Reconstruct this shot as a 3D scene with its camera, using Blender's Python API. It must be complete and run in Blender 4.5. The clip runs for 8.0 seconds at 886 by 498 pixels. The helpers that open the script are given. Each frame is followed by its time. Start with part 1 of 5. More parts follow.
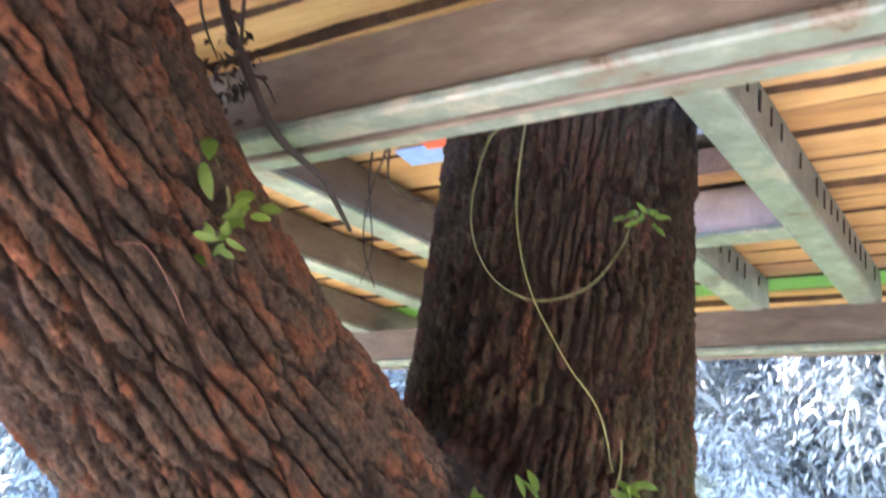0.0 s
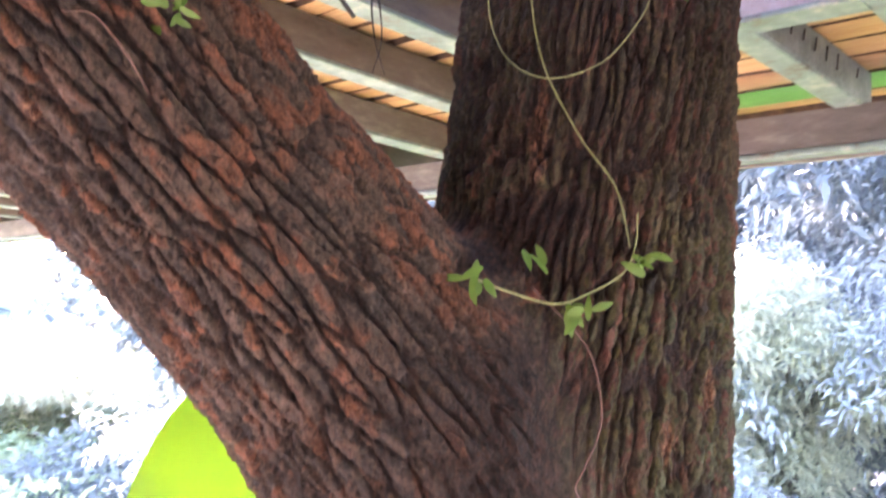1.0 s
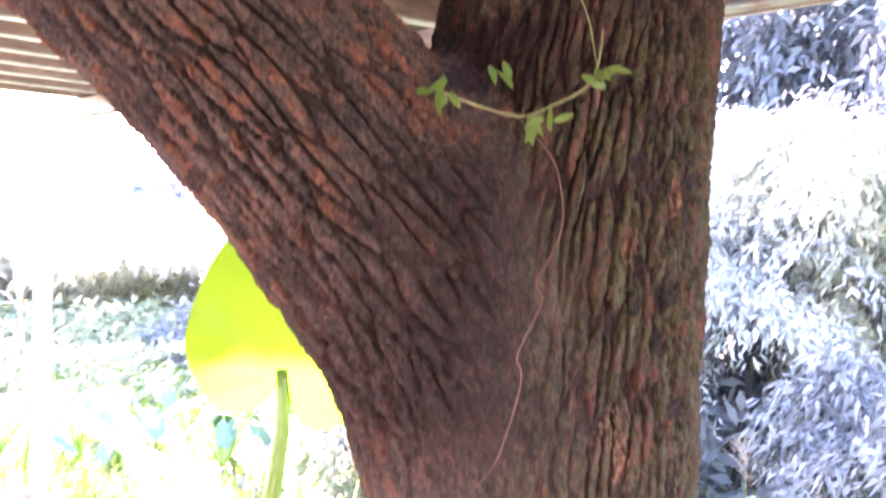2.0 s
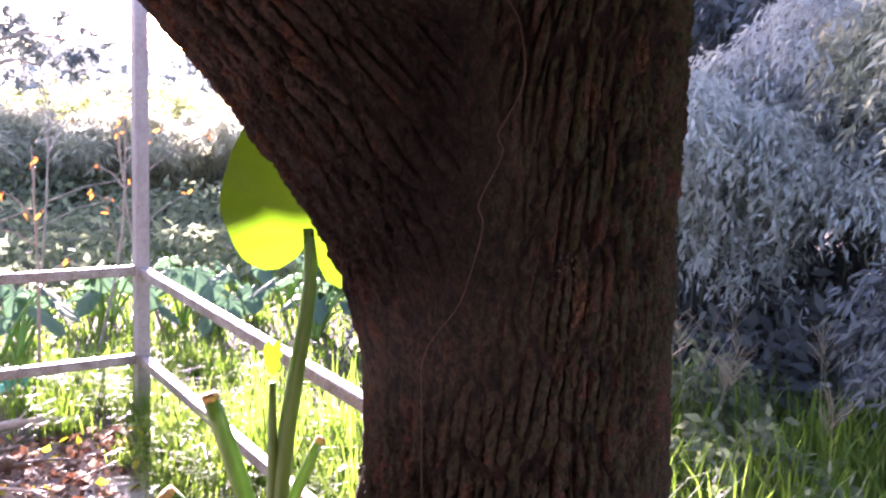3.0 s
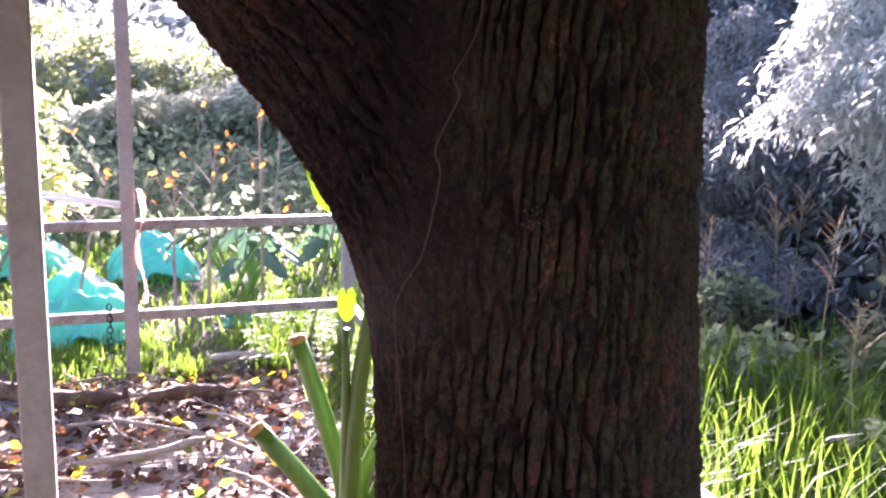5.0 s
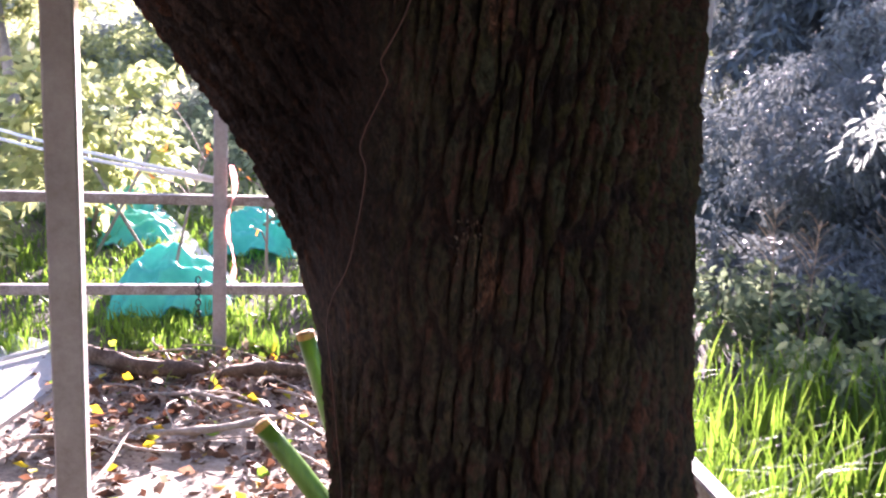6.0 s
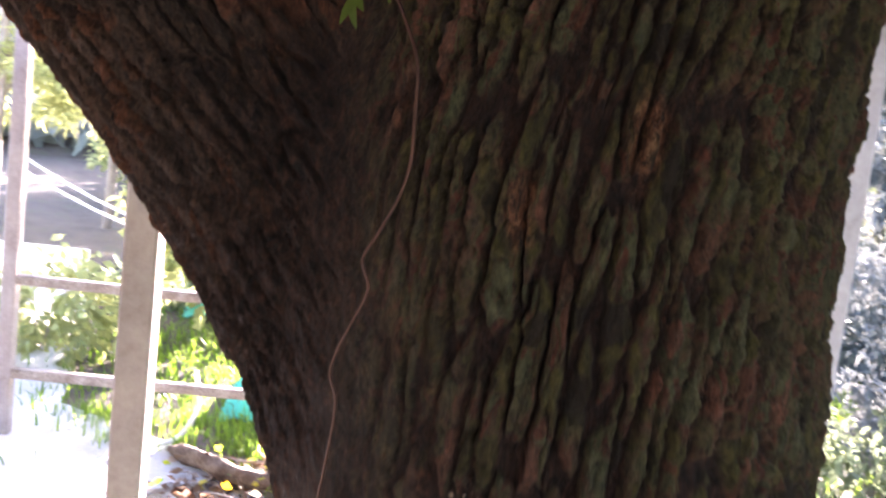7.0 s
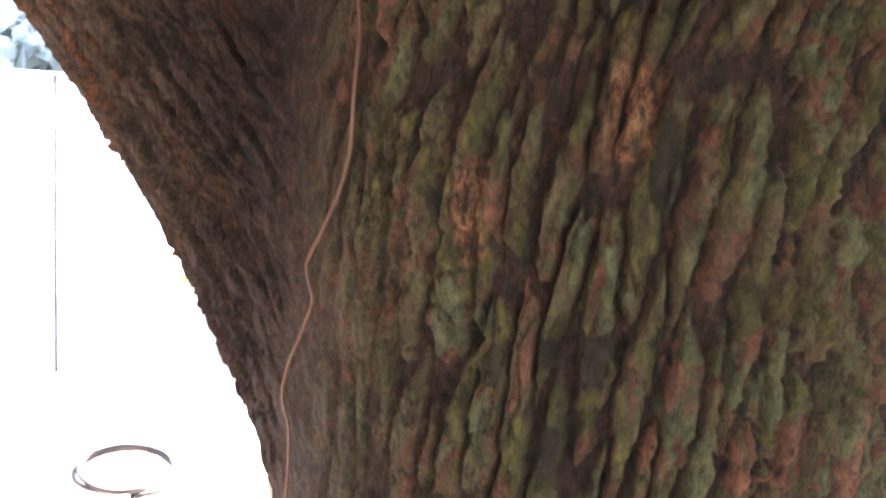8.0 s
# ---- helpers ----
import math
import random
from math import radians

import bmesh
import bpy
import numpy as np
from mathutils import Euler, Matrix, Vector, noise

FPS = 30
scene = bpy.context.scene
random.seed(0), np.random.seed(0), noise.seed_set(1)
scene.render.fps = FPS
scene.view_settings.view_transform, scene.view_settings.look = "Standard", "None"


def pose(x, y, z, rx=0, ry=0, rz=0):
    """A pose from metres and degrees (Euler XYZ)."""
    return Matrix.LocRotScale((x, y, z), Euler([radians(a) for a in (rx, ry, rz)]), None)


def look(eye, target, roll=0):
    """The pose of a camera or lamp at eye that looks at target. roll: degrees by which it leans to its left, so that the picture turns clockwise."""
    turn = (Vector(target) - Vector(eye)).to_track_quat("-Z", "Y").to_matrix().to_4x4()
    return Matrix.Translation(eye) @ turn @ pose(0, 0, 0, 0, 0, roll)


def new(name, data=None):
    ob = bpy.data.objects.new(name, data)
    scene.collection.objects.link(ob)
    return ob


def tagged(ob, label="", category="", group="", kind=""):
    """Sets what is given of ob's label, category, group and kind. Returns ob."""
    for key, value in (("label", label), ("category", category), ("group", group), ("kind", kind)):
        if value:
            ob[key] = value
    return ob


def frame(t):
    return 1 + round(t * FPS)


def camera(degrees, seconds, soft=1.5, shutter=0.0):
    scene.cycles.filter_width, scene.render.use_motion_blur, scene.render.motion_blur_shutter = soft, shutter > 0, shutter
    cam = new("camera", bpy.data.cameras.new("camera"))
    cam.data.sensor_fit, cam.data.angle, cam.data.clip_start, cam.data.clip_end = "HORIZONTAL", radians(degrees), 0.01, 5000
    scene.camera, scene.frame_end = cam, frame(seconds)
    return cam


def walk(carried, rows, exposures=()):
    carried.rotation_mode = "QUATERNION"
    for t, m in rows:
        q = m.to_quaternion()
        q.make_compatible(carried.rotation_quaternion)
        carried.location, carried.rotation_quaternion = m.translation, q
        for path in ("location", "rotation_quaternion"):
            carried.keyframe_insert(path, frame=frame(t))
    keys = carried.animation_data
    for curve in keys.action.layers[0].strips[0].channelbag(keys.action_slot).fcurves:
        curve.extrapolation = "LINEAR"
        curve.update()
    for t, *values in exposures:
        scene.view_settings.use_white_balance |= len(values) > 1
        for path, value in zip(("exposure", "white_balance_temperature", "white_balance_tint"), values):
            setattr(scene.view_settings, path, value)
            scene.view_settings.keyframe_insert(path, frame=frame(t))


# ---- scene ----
cam = camera(50.7, 8.0, 2.1, 0.4)
PATH = [
    (0, (-0.018, 0.01, 1.751), (-0.046, 1.939, 2.279), 3.4),
    (0.5, (0.061, 0.025, 1.724), (-0.06, 1.987, 2.089), 2.5),
    (1, (0.113, 0.038, 1.692), (-0.221, 1.999, 1.902), 2.2),
    (1.5, (0.176, 0.028, 1.669), (-0.268, 1.976, 1.754), 2.2),
    (2, (0.262, -0.009, 1.632), (-0.308, 1.908, 1.572), 2.1),
    (2.2, (0.299, -0.026, 1.606), (-0.32, 1.872, 1.491), 2.4),
    (3.3, (0.439, -0.003, 1.604), (-0.371, 1.794, 1.267), 2.2),
    (3.5, (0.455, 0.01, 1.615), (-0.391, 1.789, 1.273), 2.2),
    (4, (0.496, 0.043, 1.617), (-0.457, 1.765, 1.262), 2.5),
    (4.5, (0.564, 0.09, 1.606), (-0.518, 1.729, 1.225), 2.3),
    (4.7, (0.592, 0.121, 1.6), (-0.54, 1.722, 1.209), 2.2),
    (5.8, (0.692, 0.318, 1.598), (-0.646, 1.732, 1.139), 2.7),
    (6, (0.672, 0.372, 1.603), (-0.703, 1.752, 1.148), 3.6),
    (6.5, (0.606, 0.467, 1.647), (-0.856, 1.773, 1.25), 5.0),
    (7, (0.554, 0.592, 1.655), (-1.054, 1.755, 1.405), 6.6),
    (7.5, (0.528, 0.7, 1.69), (-1.221, 1.625, 1.402), 6.4),
    (8, (0.518, 0.761, 1.681), (-1.288, 1.513, 1.266), 4.6),
]
EXPOSURES = [(0, 6.6, 5850, 31), (1.0, 6.7, 5950, 42), (2.0, 6.75, 6200, 54), (2.2, 6.15, 6200, 52), (3.3, 3.65, 6000, 54), (4.7, 3.75, 5900, 50), (5.8, 3.3, 5950, 42), (6.1, 3.35, 5950, 41), (6.6, 4.1, 6000, 39), (7.0, 4.7, 6400, 38), (7.5, 6.75, 7200, 50), (8, 6.25, 6800, 34)]
walk(cam, [(t, look(eye, target, roll)) for t, eye, target, roll in PATH], EXPOSURES)

# ---- light ----
SUN_AZ, SUN_EL = 130.0, 12.3  # degrees: azimuth from +x towards +y, elevation
sun_dir = Vector((math.cos(radians(SUN_AZ)) * math.cos(radians(SUN_EL)), math.sin(radians(SUN_AZ)) * math.cos(radians(SUN_EL)), math.sin(radians(SUN_EL))))
world = bpy.data.worlds.new("sky")
scene.world = world
world.use_nodes = True
wn = world.node_tree
sky = wn.nodes.new("ShaderNodeTexSky")
sky.sky_type, sky.sun_disc = "NISHITA", False
sky.sun_elevation, sky.sun_rotation = radians(SUN_EL), radians(90.0 - SUN_AZ)
sky.dust_density = 1.2
wn.links.new(sky.outputs[0], wn.nodes["Background"].inputs[0])
wn.nodes["Background"].inputs[1].default_value = 0.1
sun_data = bpy.data.lights.new("sun", "SUN")
sun_data.energy, sun_data.angle, sun_data.color = 5.0, radians(0.6), (1.0, 0.92, 0.8)
sun = new("sun", sun_data)
sun.matrix_world = look(sun_dir * 50, (0, 0, 0))


# ---- materials ----
def principled(name):
    m = bpy.data.materials.new(name)
    m.use_nodes = True
    return m, m.node_tree.nodes, m.node_tree.links, m.node_tree.nodes["Principled BSDF"]


def ramp(nodes, stops):
    r = nodes.new("ShaderNodeValToRGB")
    while len(r.color_ramp.elements) < len(stops):
        r.color_ramp.elements.new(0.5)
    for e, (p, c) in zip(r.color_ramp.elements, stops):
        e.position, e.color = p, (*c, 1)
    return r


def noise_node(nodes, links, coord, scale, detail=6.0, rough=0.6, stretch=None):
    n = nodes.new("ShaderNodeTexNoise")
    n.inputs["Scale"].default_value, n.inputs["Detail"].default_value, n.inputs["Roughness"].default_value = scale, detail, rough
    if stretch:
        mp = nodes.new("ShaderNodeMapping")
        mp.inputs["Scale"].default_value = stretch
        links.new(coord, mp.inputs[0])
        coord = mp.outputs[0]
    links.new(coord, n.inputs["Vector"])
    return n


def surface(name, stops, scale=6.0, rough=0.7, metal=0.0, bump=0.2, fine=60.0, stretch=None, per_object=0.0, bump_dist=0.01):
    """Two scales of noise through a colour ramp, with fine relief."""
    m, nodes, links, b = principled(name)
    tc = nodes.new("ShaderNodeTexCoord")
    big = noise_node(nodes, links, tc.outputs["Object"], scale, 5, 0.6, stretch)
    small = noise_node(nodes, links, tc.outputs["Object"], fine, 4, 0.7, stretch)
    mix = nodes.new("ShaderNodeMath")
    mix.operation = "MULTIPLY_ADD"
    mix.inputs[1].default_value = 0.45
    links.new(small.outputs[0], mix.inputs[0])
    half = nodes.new("ShaderNodeMath")
    half.operation = "MULTIPLY"
    half.inputs[1].default_value = 0.62
    links.new(big.outputs[0], half.inputs[0])
    links.new(half.outputs[0], mix.inputs[2])
    value = mix.outputs[0]
    if per_object:
        info = nodes.new("ShaderNodeObjectInfo")
        sh = nodes.new("ShaderNodeMath")
        sh.operation = "MULTIPLY_ADD"
        sh.inputs[1].default_value = per_object
        links.new(info.outputs["Random"], sh.inputs[0])
        sub = nodes.new("ShaderNodeMath")
        sub.operation = "SUBTRACT"
        sub.inputs[1].default_value = per_object / 2
        links.new(value, sub.inputs[0])
        links.new(sub.outputs[0], sh.inputs[2])
        value = sh.outputs[0]
    r = ramp(nodes, stops)
    links.new(value, r.inputs[0])
    links.new(r.outputs[0], b.inputs["Base Color"])
    b.inputs["Roughness"].default_value, b.inputs["Metallic"].default_value = rough, metal
    bp = nodes.new("ShaderNodeBump")
    bp.inputs["Strength"].default_value, bp.inputs["Distance"].default_value = bump, bump_dist
    links.new(small.outputs[0], bp.inputs["Height"])
    links.new(bp.outputs[0], b.inputs["Normal"])
    return m


def leafy(name, stops, trans=0.45, rough=0.5, scale=14.0, island=0.6, hue=0.485, sat=1.1):
    """Leaf: a reflecting and a translucent part, its colour varied leaf by leaf."""
    m, nodes, links, b = principled(name)
    tc = nodes.new("ShaderNodeTexCoord")
    n = noise_node(nodes, links, tc.outputs["Object"], scale, 3)
    geo = nodes.new("ShaderNodeNewGeometry")
    mx = nodes.new("ShaderNodeMix")
    mx.inputs["Factor"].default_value = island
    links.new(n.outputs[0], mx.inputs["A"])
    links.new(geo.outputs["Random Per Island"], mx.inputs["B"])
    r = ramp(nodes, stops)
    links.new(mx.outputs["Result"], r.inputs[0])
    links.new(r.outputs[0], b.inputs["Base Color"])
    b.inputs["Roughness"].default_value = max(rough, 0.5)
    b.inputs["Specular IOR Level"].default_value = 0.22
    tr = nodes.new("ShaderNodeBsdfTranslucent")
    hs = nodes.new("ShaderNodeHueSaturation")
    hs.inputs["Hue"].default_value, hs.inputs["Saturation"].default_value, hs.inputs["Value"].default_value = hue, sat, 1.7
    links.new(r.outputs[0], hs.inputs["Color"])
    links.new(hs.outputs[0], tr.inputs[0])
    ms = nodes.new("ShaderNodeMixShader")
    ms.inputs[0].default_value = trans
    links.new(b.outputs[0], ms.inputs[1])
    links.new(tr.outputs[0], ms.inputs[2])
    links.new(ms.outputs[0], nodes["Material Output"].inputs[0])
    return m


def bark_material():
    m, nodes, links, b = principled("bark")
    tc = nodes.new("ShaderNodeTexCoord")

    def attribute(key):
        n = nodes.new("ShaderNodeAttribute")
        n.attribute_name = key
        return n.outputs["Fac"]

    def blend(fac, a, c):
        n = nodes.new("ShaderNodeMix")
        n.data_type = "RGBA"
        links.new(fac, n.inputs["Factor"])
        links.new(a, n.inputs["A"])
        links.new(c, n.inputs["B"])
        return n.outputs["Result"]

    def clamp_range(value, low, high):
        n = nodes.new("ShaderNodeMapRange")
        n.inputs["From Min"].default_value, n.inputs["From Max"].default_value = low, high
        links.new(value, n.inputs[0])
        return n.outputs[0]

    def times(a, c):
        n = nodes.new("ShaderNodeMath")
        n.operation = "MULTIPLY"
        links.new(a, n.inputs[0])
        links.new(c, n.inputs[1])
        return n.outputs[0]

    n1 = noise_node(nodes, links, tc.outputs["Object"], 24, 8, 0.75, (1, 1, 0.5))
    n2 = noise_node(nodes, links, tc.outputs["Object"], 190, 7, 0.8, (1, 1, 0.55))
    mx = nodes.new("ShaderNodeMix")
    mx.inputs["Factor"].default_value = 0.28
    links.new(attribute("plate"), mx.inputs["A"])
    links.new(n1.outputs[0], mx.inputs["B"])
    r = ramp(nodes, [(0.28, (0.022, 0.016, 0.012)), (0.42, (0.056, 0.039, 0.028)), (0.52, (0.08, 0.053, 0.037)), (0.62, (0.1, 0.06, 0.04)), (0.69, (0.14, 0.058, 0.03)), (0.8, (0.185, 0.075, 0.038))])
    links.new(mx.outputs["Result"], r.inputs[0])
    green = ramp(nodes, [(0.34, (0.019, 0.014, 0.008)), (0.41, (0.048, 0.043, 0.014)), (0.46, (0.08, 0.073, 0.022)), (0.5, (0.062, 0.042, 0.023)), (0.535, (0.095, 0.031, 0.019)), (0.565, (0.066, 0.075, 0.036)), (0.64, (0.076, 0.07, 0.032)), (0.69, (0.09, 0.05, 0.031)), (0.76, (0.16, 0.068, 0.042))])
    links.new(mx.outputs["Result"], green.inputs[0])
    n3 = noise_node(nodes, links, tc.outputs["Object"], 13, 7, 0.8)
    # near-black brown: paints shade into furrows, darkens fork, collar and upper trunk
    shade_dark = ramp(nodes, [(0.36, (0.007, 0.0045, 0.0035)), (0.5, (0.021, 0.010, 0.0065)), (0.66, (0.046, 0.019, 0.011))])
    links.new(n2.outputs[0], shade_dark.inputs[0])
    brown = blend(attribute("shade_dark"), r.outputs[0], shade_dark.outputs[0])
    colour = blend(times(clamp_range(n3.outputs[0], 0.33, 0.42), attribute("lichen")), brown, green.outputs[0])
    tan = ramp(nodes, [(0.4, (0.04, 0.018, 0.01)), (0.5, (0.13, 0.05, 0.025)), (0.62, (0.24, 0.12, 0.065))])
    links.new(n2.outputs[0], tan.inputs[0])
    colour = blend(attribute("bare"), colour, tan.outputs[0])
    grain = nodes.new("ShaderNodeMix")
    grain.data_type, grain.blend_type = "RGBA", "OVERLAY"
    grain.inputs["Factor"].default_value = 0.8
    links.new(colour, grain.inputs["A"])
    links.new(clamp_range(n2.outputs[0], 0.36, 0.64), grain.inputs["B"])
    links.new(grain.outputs["Result"], b.inputs["Base Color"])
    b.inputs["Roughness"].default_value = 0.75
    b.inputs["Specular IOR Level"].default_value = 0.25
    bp = nodes.new("ShaderNodeBump")
    bp.inputs["Strength"].default_value, bp.inputs["Distance"].default_value = 1.0, 0.012
    links.new(n2.outputs[0], bp.inputs["Height"])
    n5 = noise_node(nodes, links, tc.outputs["Object"], 80, 5, 0.75, (1, 1, 1.5))
    scaly = nodes.new("ShaderNodeBump")
    scaly.inputs["Strength"].default_value, scaly.inputs["Distance"].default_value = 0.8, 0.012
    links.new(n5.outputs[0], scaly.inputs["Height"])
    links.new(scaly.outputs[0], bp.inputs["Normal"])
    links.new(bp.outputs[0], b.inputs["Normal"])
    return m


BARK = bark_material()
GREEN_PAINT = surface("pale_green_paint", [(0.37, (0.05, 0.035, 0.025)), (0.42, (0.12, 0.11, 0.085)), (0.48, (0.11, 0.15, 0.132)), (0.58, (0.155, 0.205, 0.18)), (0.68, (0.28, 0.28, 0.235))], 11, 0.5, 0, 0.2, 45)
DUSTY_STEEL = surface("dusty_beige_paint", [(0.35, (0.035, 0.025, 0.017)), (0.43, (0.072, 0.059, 0.045)), (0.55, (0.105, 0.088, 0.069)), (0.7, (0.19, 0.165, 0.135))], 5, 0.5, 0, 0.1, 28, (0.6, 0.6, 2.0))
GREY_GALV = surface("weathered_zinc", [(0.3, (0.05, 0.06, 0.06)), (0.5, (0.11, 0.14, 0.14)), (0.72, (0.24, 0.28, 0.27))], 14, 0.45, 0.4, 0.15, 140)
PLANK = surface("oiled_pine", [(0.33, (0.06, 0.025, 0.012)), (0.41, (0.22, 0.11, 0.045)), (0.52, (0.36, 0.2, 0.08)), (0.68, (0.46, 0.3, 0.14))], 4, 0.55, 0, 0.35, 30, (0.5, 6, 6), 0.16)
PLANK_GREEN = surface("green_painted_plank", [(0.3, (0.05, 0.16, 0.03)), (0.6, (0.13, 0.33, 0.06))], 4, 0.5, 0, 0.2, 40, (0.5, 6, 6))
SUN_BLOCK = surface("grey_sun_block", [(0.3, (0.03, 0.03, 0.03)), (0.7, (0.08, 0.08, 0.078))], 3, 0.7, 0, 0.1)
# dark brown plank edges that stand in for shade in the gaps
EDGE_SHADE = surface("plank_edge_shade", [(0.35, (0.02, 0.012, 0.008)), (0.55, (0.07, 0.04, 0.022)), (0.7, (0.16, 0.09, 0.045))], 8, 0.9, 0, 0.6, 40)
POST_PAINT = surface("rosy_grey_post_paint", [(0.3, (0.17, 0.14, 0.13)), (0.5, (0.28, 0.245, 0.235)), (0.7, (0.37, 0.34, 0.325))], 4, 0.5, 0, 0.12, 40)
RAIL_PAINT = surface("weathered_rail", [(0.28, (0.09, 0.06, 0.045)), (0.45, (0.19, 0.15, 0.125)), (0.56, (0.27, 0.235, 0.205)), (0.7, (0.42, 0.38, 0.34))], 10, 0.55, 0, 0.2, 80)
SOIL = surface("soil", [(0.32, (0.025, 0.018, 0.012)), (0.45, (0.05, 0.038, 0.026)), (0.56, (0.08, 0.06, 0.042)), (0.68, (0.045, 0.06, 0.02))], 2.2, 0.95, 0, 0.8, 26, None, 0, 0.03)
DUST = surface("pale_dusty_earth", [(0.34, (0.1, 0.07, 0.05)), (0.46, (0.24, 0.19, 0.14)), (0.58, (0.4, 0.34, 0.26)), (0.72, (0.52, 0.46, 0.37))], 3.2, 0.95, 0, 0.6, 40, None, 0, 0.02)
CONCRETE = surface("pale_concrete", [(0.3, (0.32, 0.3, 0.27)), (0.5, (0.46, 0.44, 0.41)), (0.7, (0.57, 0.55, 0.52))], 2.5, 0.85, 0, 0.25, 70)
GRASS = leafy("grass_blade", [(0.15, (0.05, 0.1, 0.016)), (0.5, (0.095, 0.175, 0.03)), (0.85, (0.14, 0.22, 0.045))], 0.6)
DRY = leafy("dry_leaf", [(0.1, (0.035, 0.019, 0.011)), (0.4, (0.1, 0.056, 0.032)), (0.68, (0.2, 0.135, 0.085)), (0.95, (0.42, 0.34, 0.26))], 0.3, 0.5, 14.0, 0.75)
SCRAP = leafy("leaf_scrap", [(0.1, (0.05, 0.026, 0.016)), (0.5, (0.18, 0.12, 0.08)), (0.9, (0.55, 0.48, 0.4))], 0.15, 0.7, 14.0, 0.8)
YELLOW = leafy("yellow_leaf", [(0.15, (0.12, 0.24, 0.04)), (0.45, (0.42, 0.4, 0.05)), (0.8, (0.6, 0.42, 0.06))], 0.45, 0.5, 14.0, 0.8)
PALE_WOOD = surface("pale_bare_wood", [(0.3, (0.2, 0.15, 0.11)), (0.5, (0.42, 0.34, 0.26)), (0.7, (0.6, 0.52, 0.42))], 9, 0.85, 0, 0.5, 60)
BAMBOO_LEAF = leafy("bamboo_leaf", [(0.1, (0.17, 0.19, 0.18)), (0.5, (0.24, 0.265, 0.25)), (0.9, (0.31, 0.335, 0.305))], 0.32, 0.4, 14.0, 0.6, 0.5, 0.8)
# the bamboo leaf again, darker for shaded clumps and paler for a lit one
SHADE_BAMBOO = leafy("shaded_bamboo_leaf", [(0.1, (0.075, 0.085, 0.085)), (0.5, (0.115, 0.13, 0.125)), (0.9, (0.16, 0.175, 0.16))], 0.2, 0.45, 14.0, 0.6, 0.5, 0.85)
LIT_BAMBOO = leafy("lit_bamboo_leaf", [(0.1, (0.2, 0.22, 0.195)), (0.5, (0.28, 0.305, 0.265)), (0.9, (0.36, 0.385, 0.33))], 0.36, 0.45, 14.0, 0.6, 0.5, 0.9)
# bank leaf colours raised to stand in for haze
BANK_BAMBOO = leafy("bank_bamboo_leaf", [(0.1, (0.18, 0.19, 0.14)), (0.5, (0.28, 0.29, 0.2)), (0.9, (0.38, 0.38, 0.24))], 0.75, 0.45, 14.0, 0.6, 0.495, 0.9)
BANK_LEAF = leafy("bank_leaf", [(0.1, (0.15, 0.175, 0.085)), (0.5, (0.25, 0.28, 0.135)), (0.9, (0.34, 0.37, 0.17))], 0.68)
# dark leaf that carries the shade over the grove in its colour
GROVE_SHADE = leafy("grove_shade_leaf", [(0.1, (0.045, 0.058, 0.062)), (0.5, (0.07, 0.086, 0.088)), (0.9, (0.11, 0.126, 0.12))], 0.14, 0.45, 14.0, 0.6, 0.5, 0.8)
# leaf colour lowered to stand in for shade
SHADED_LEAF = leafy("shade_leaf", [(0.1, (0.055, 0.066, 0.064)), (0.5, (0.09, 0.106, 0.098)), (0.9, (0.13, 0.15, 0.13))], 0.2, 0.6, 14.0, 0.6, 0.5, 0.85)
WEED_LEAF = leafy("weed_leaf", [(0.1, (0.07, 0.095, 0.05)), (0.5, (0.13, 0.165, 0.09)), (0.9, (0.21, 0.25, 0.13))], 0.6, 0.5, 14.0, 0.6, 0.49, 0.95)
# far leaves greyed and lightened in place of hazy air
HAZE_LEAF = leafy("haze_leaf", [(0.1, (0.12, 0.14, 0.13)), (0.5, (0.19, 0.215, 0.19)), (0.9, (0.27, 0.3, 0.24))], 0.55, 0.5, 14.0, 0.6, 0.5, 0.85)
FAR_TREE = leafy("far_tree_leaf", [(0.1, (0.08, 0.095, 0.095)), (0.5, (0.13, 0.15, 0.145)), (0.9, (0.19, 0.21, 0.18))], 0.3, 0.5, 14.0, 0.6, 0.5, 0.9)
VINE_LEAF = leafy("vine_leaf", [(0.1, (0.03, 0.066, 0.013)), (0.5, (0.06, 0.115, 0.022)), (0.9, (0.15, 0.19, 0.034))], 0.35, 0.35)
TARO_LEAF = leafy("taro_leaf", [(0.2, (0.04, 0.095, 0.01)), (0.8, (0.065, 0.14, 0.014))], 0.5, 0.35, 5, 0.1)
TARO_DULL = leafy("taro_leaf_greyish", [(0.2, (0.04, 0.085, 0.05)), (0.8, (0.09, 0.16, 0.09))], 0.3, 0.3, 5, 0.5)
STALK = surface("green_stalk", [(0.3, (0.05, 0.13, 0.015)), (0.6, (0.13, 0.26, 0.035))], 12, 0.3, 0, 0.1, 60, (1, 1, 0.2))
CUT = surface("browned_cut", [(0.3, (0.3, 0.12, 0.03)), (0.7, (0.6, 0.36, 0.12))], 30, 0.8)
VINE_STEM = surface("vine_stem", [(0.3, (0.035, 0.014, 0.008)), (0.7, (0.075, 0.03, 0.017))], 30, 0.7)
GREEN_STEM = surface("green_vine_stem", [(0.3, (0.07, 0.075, 0.02)), (0.7, (0.17, 0.18, 0.06))], 30, 0.6)
DARK_ROOT = surface("dark_root", [(0.3, (0.008, 0.006, 0.006)), (0.7, (0.028, 0.022, 0.02))], 30, 0.8)
WOOD_GREY = surface("grey_wood", [(0.3, (0.12, 0.09, 0.07)), (0.7, (0.36, 0.3, 0.24))], 8, 0.9, 0, 0.5, 50)
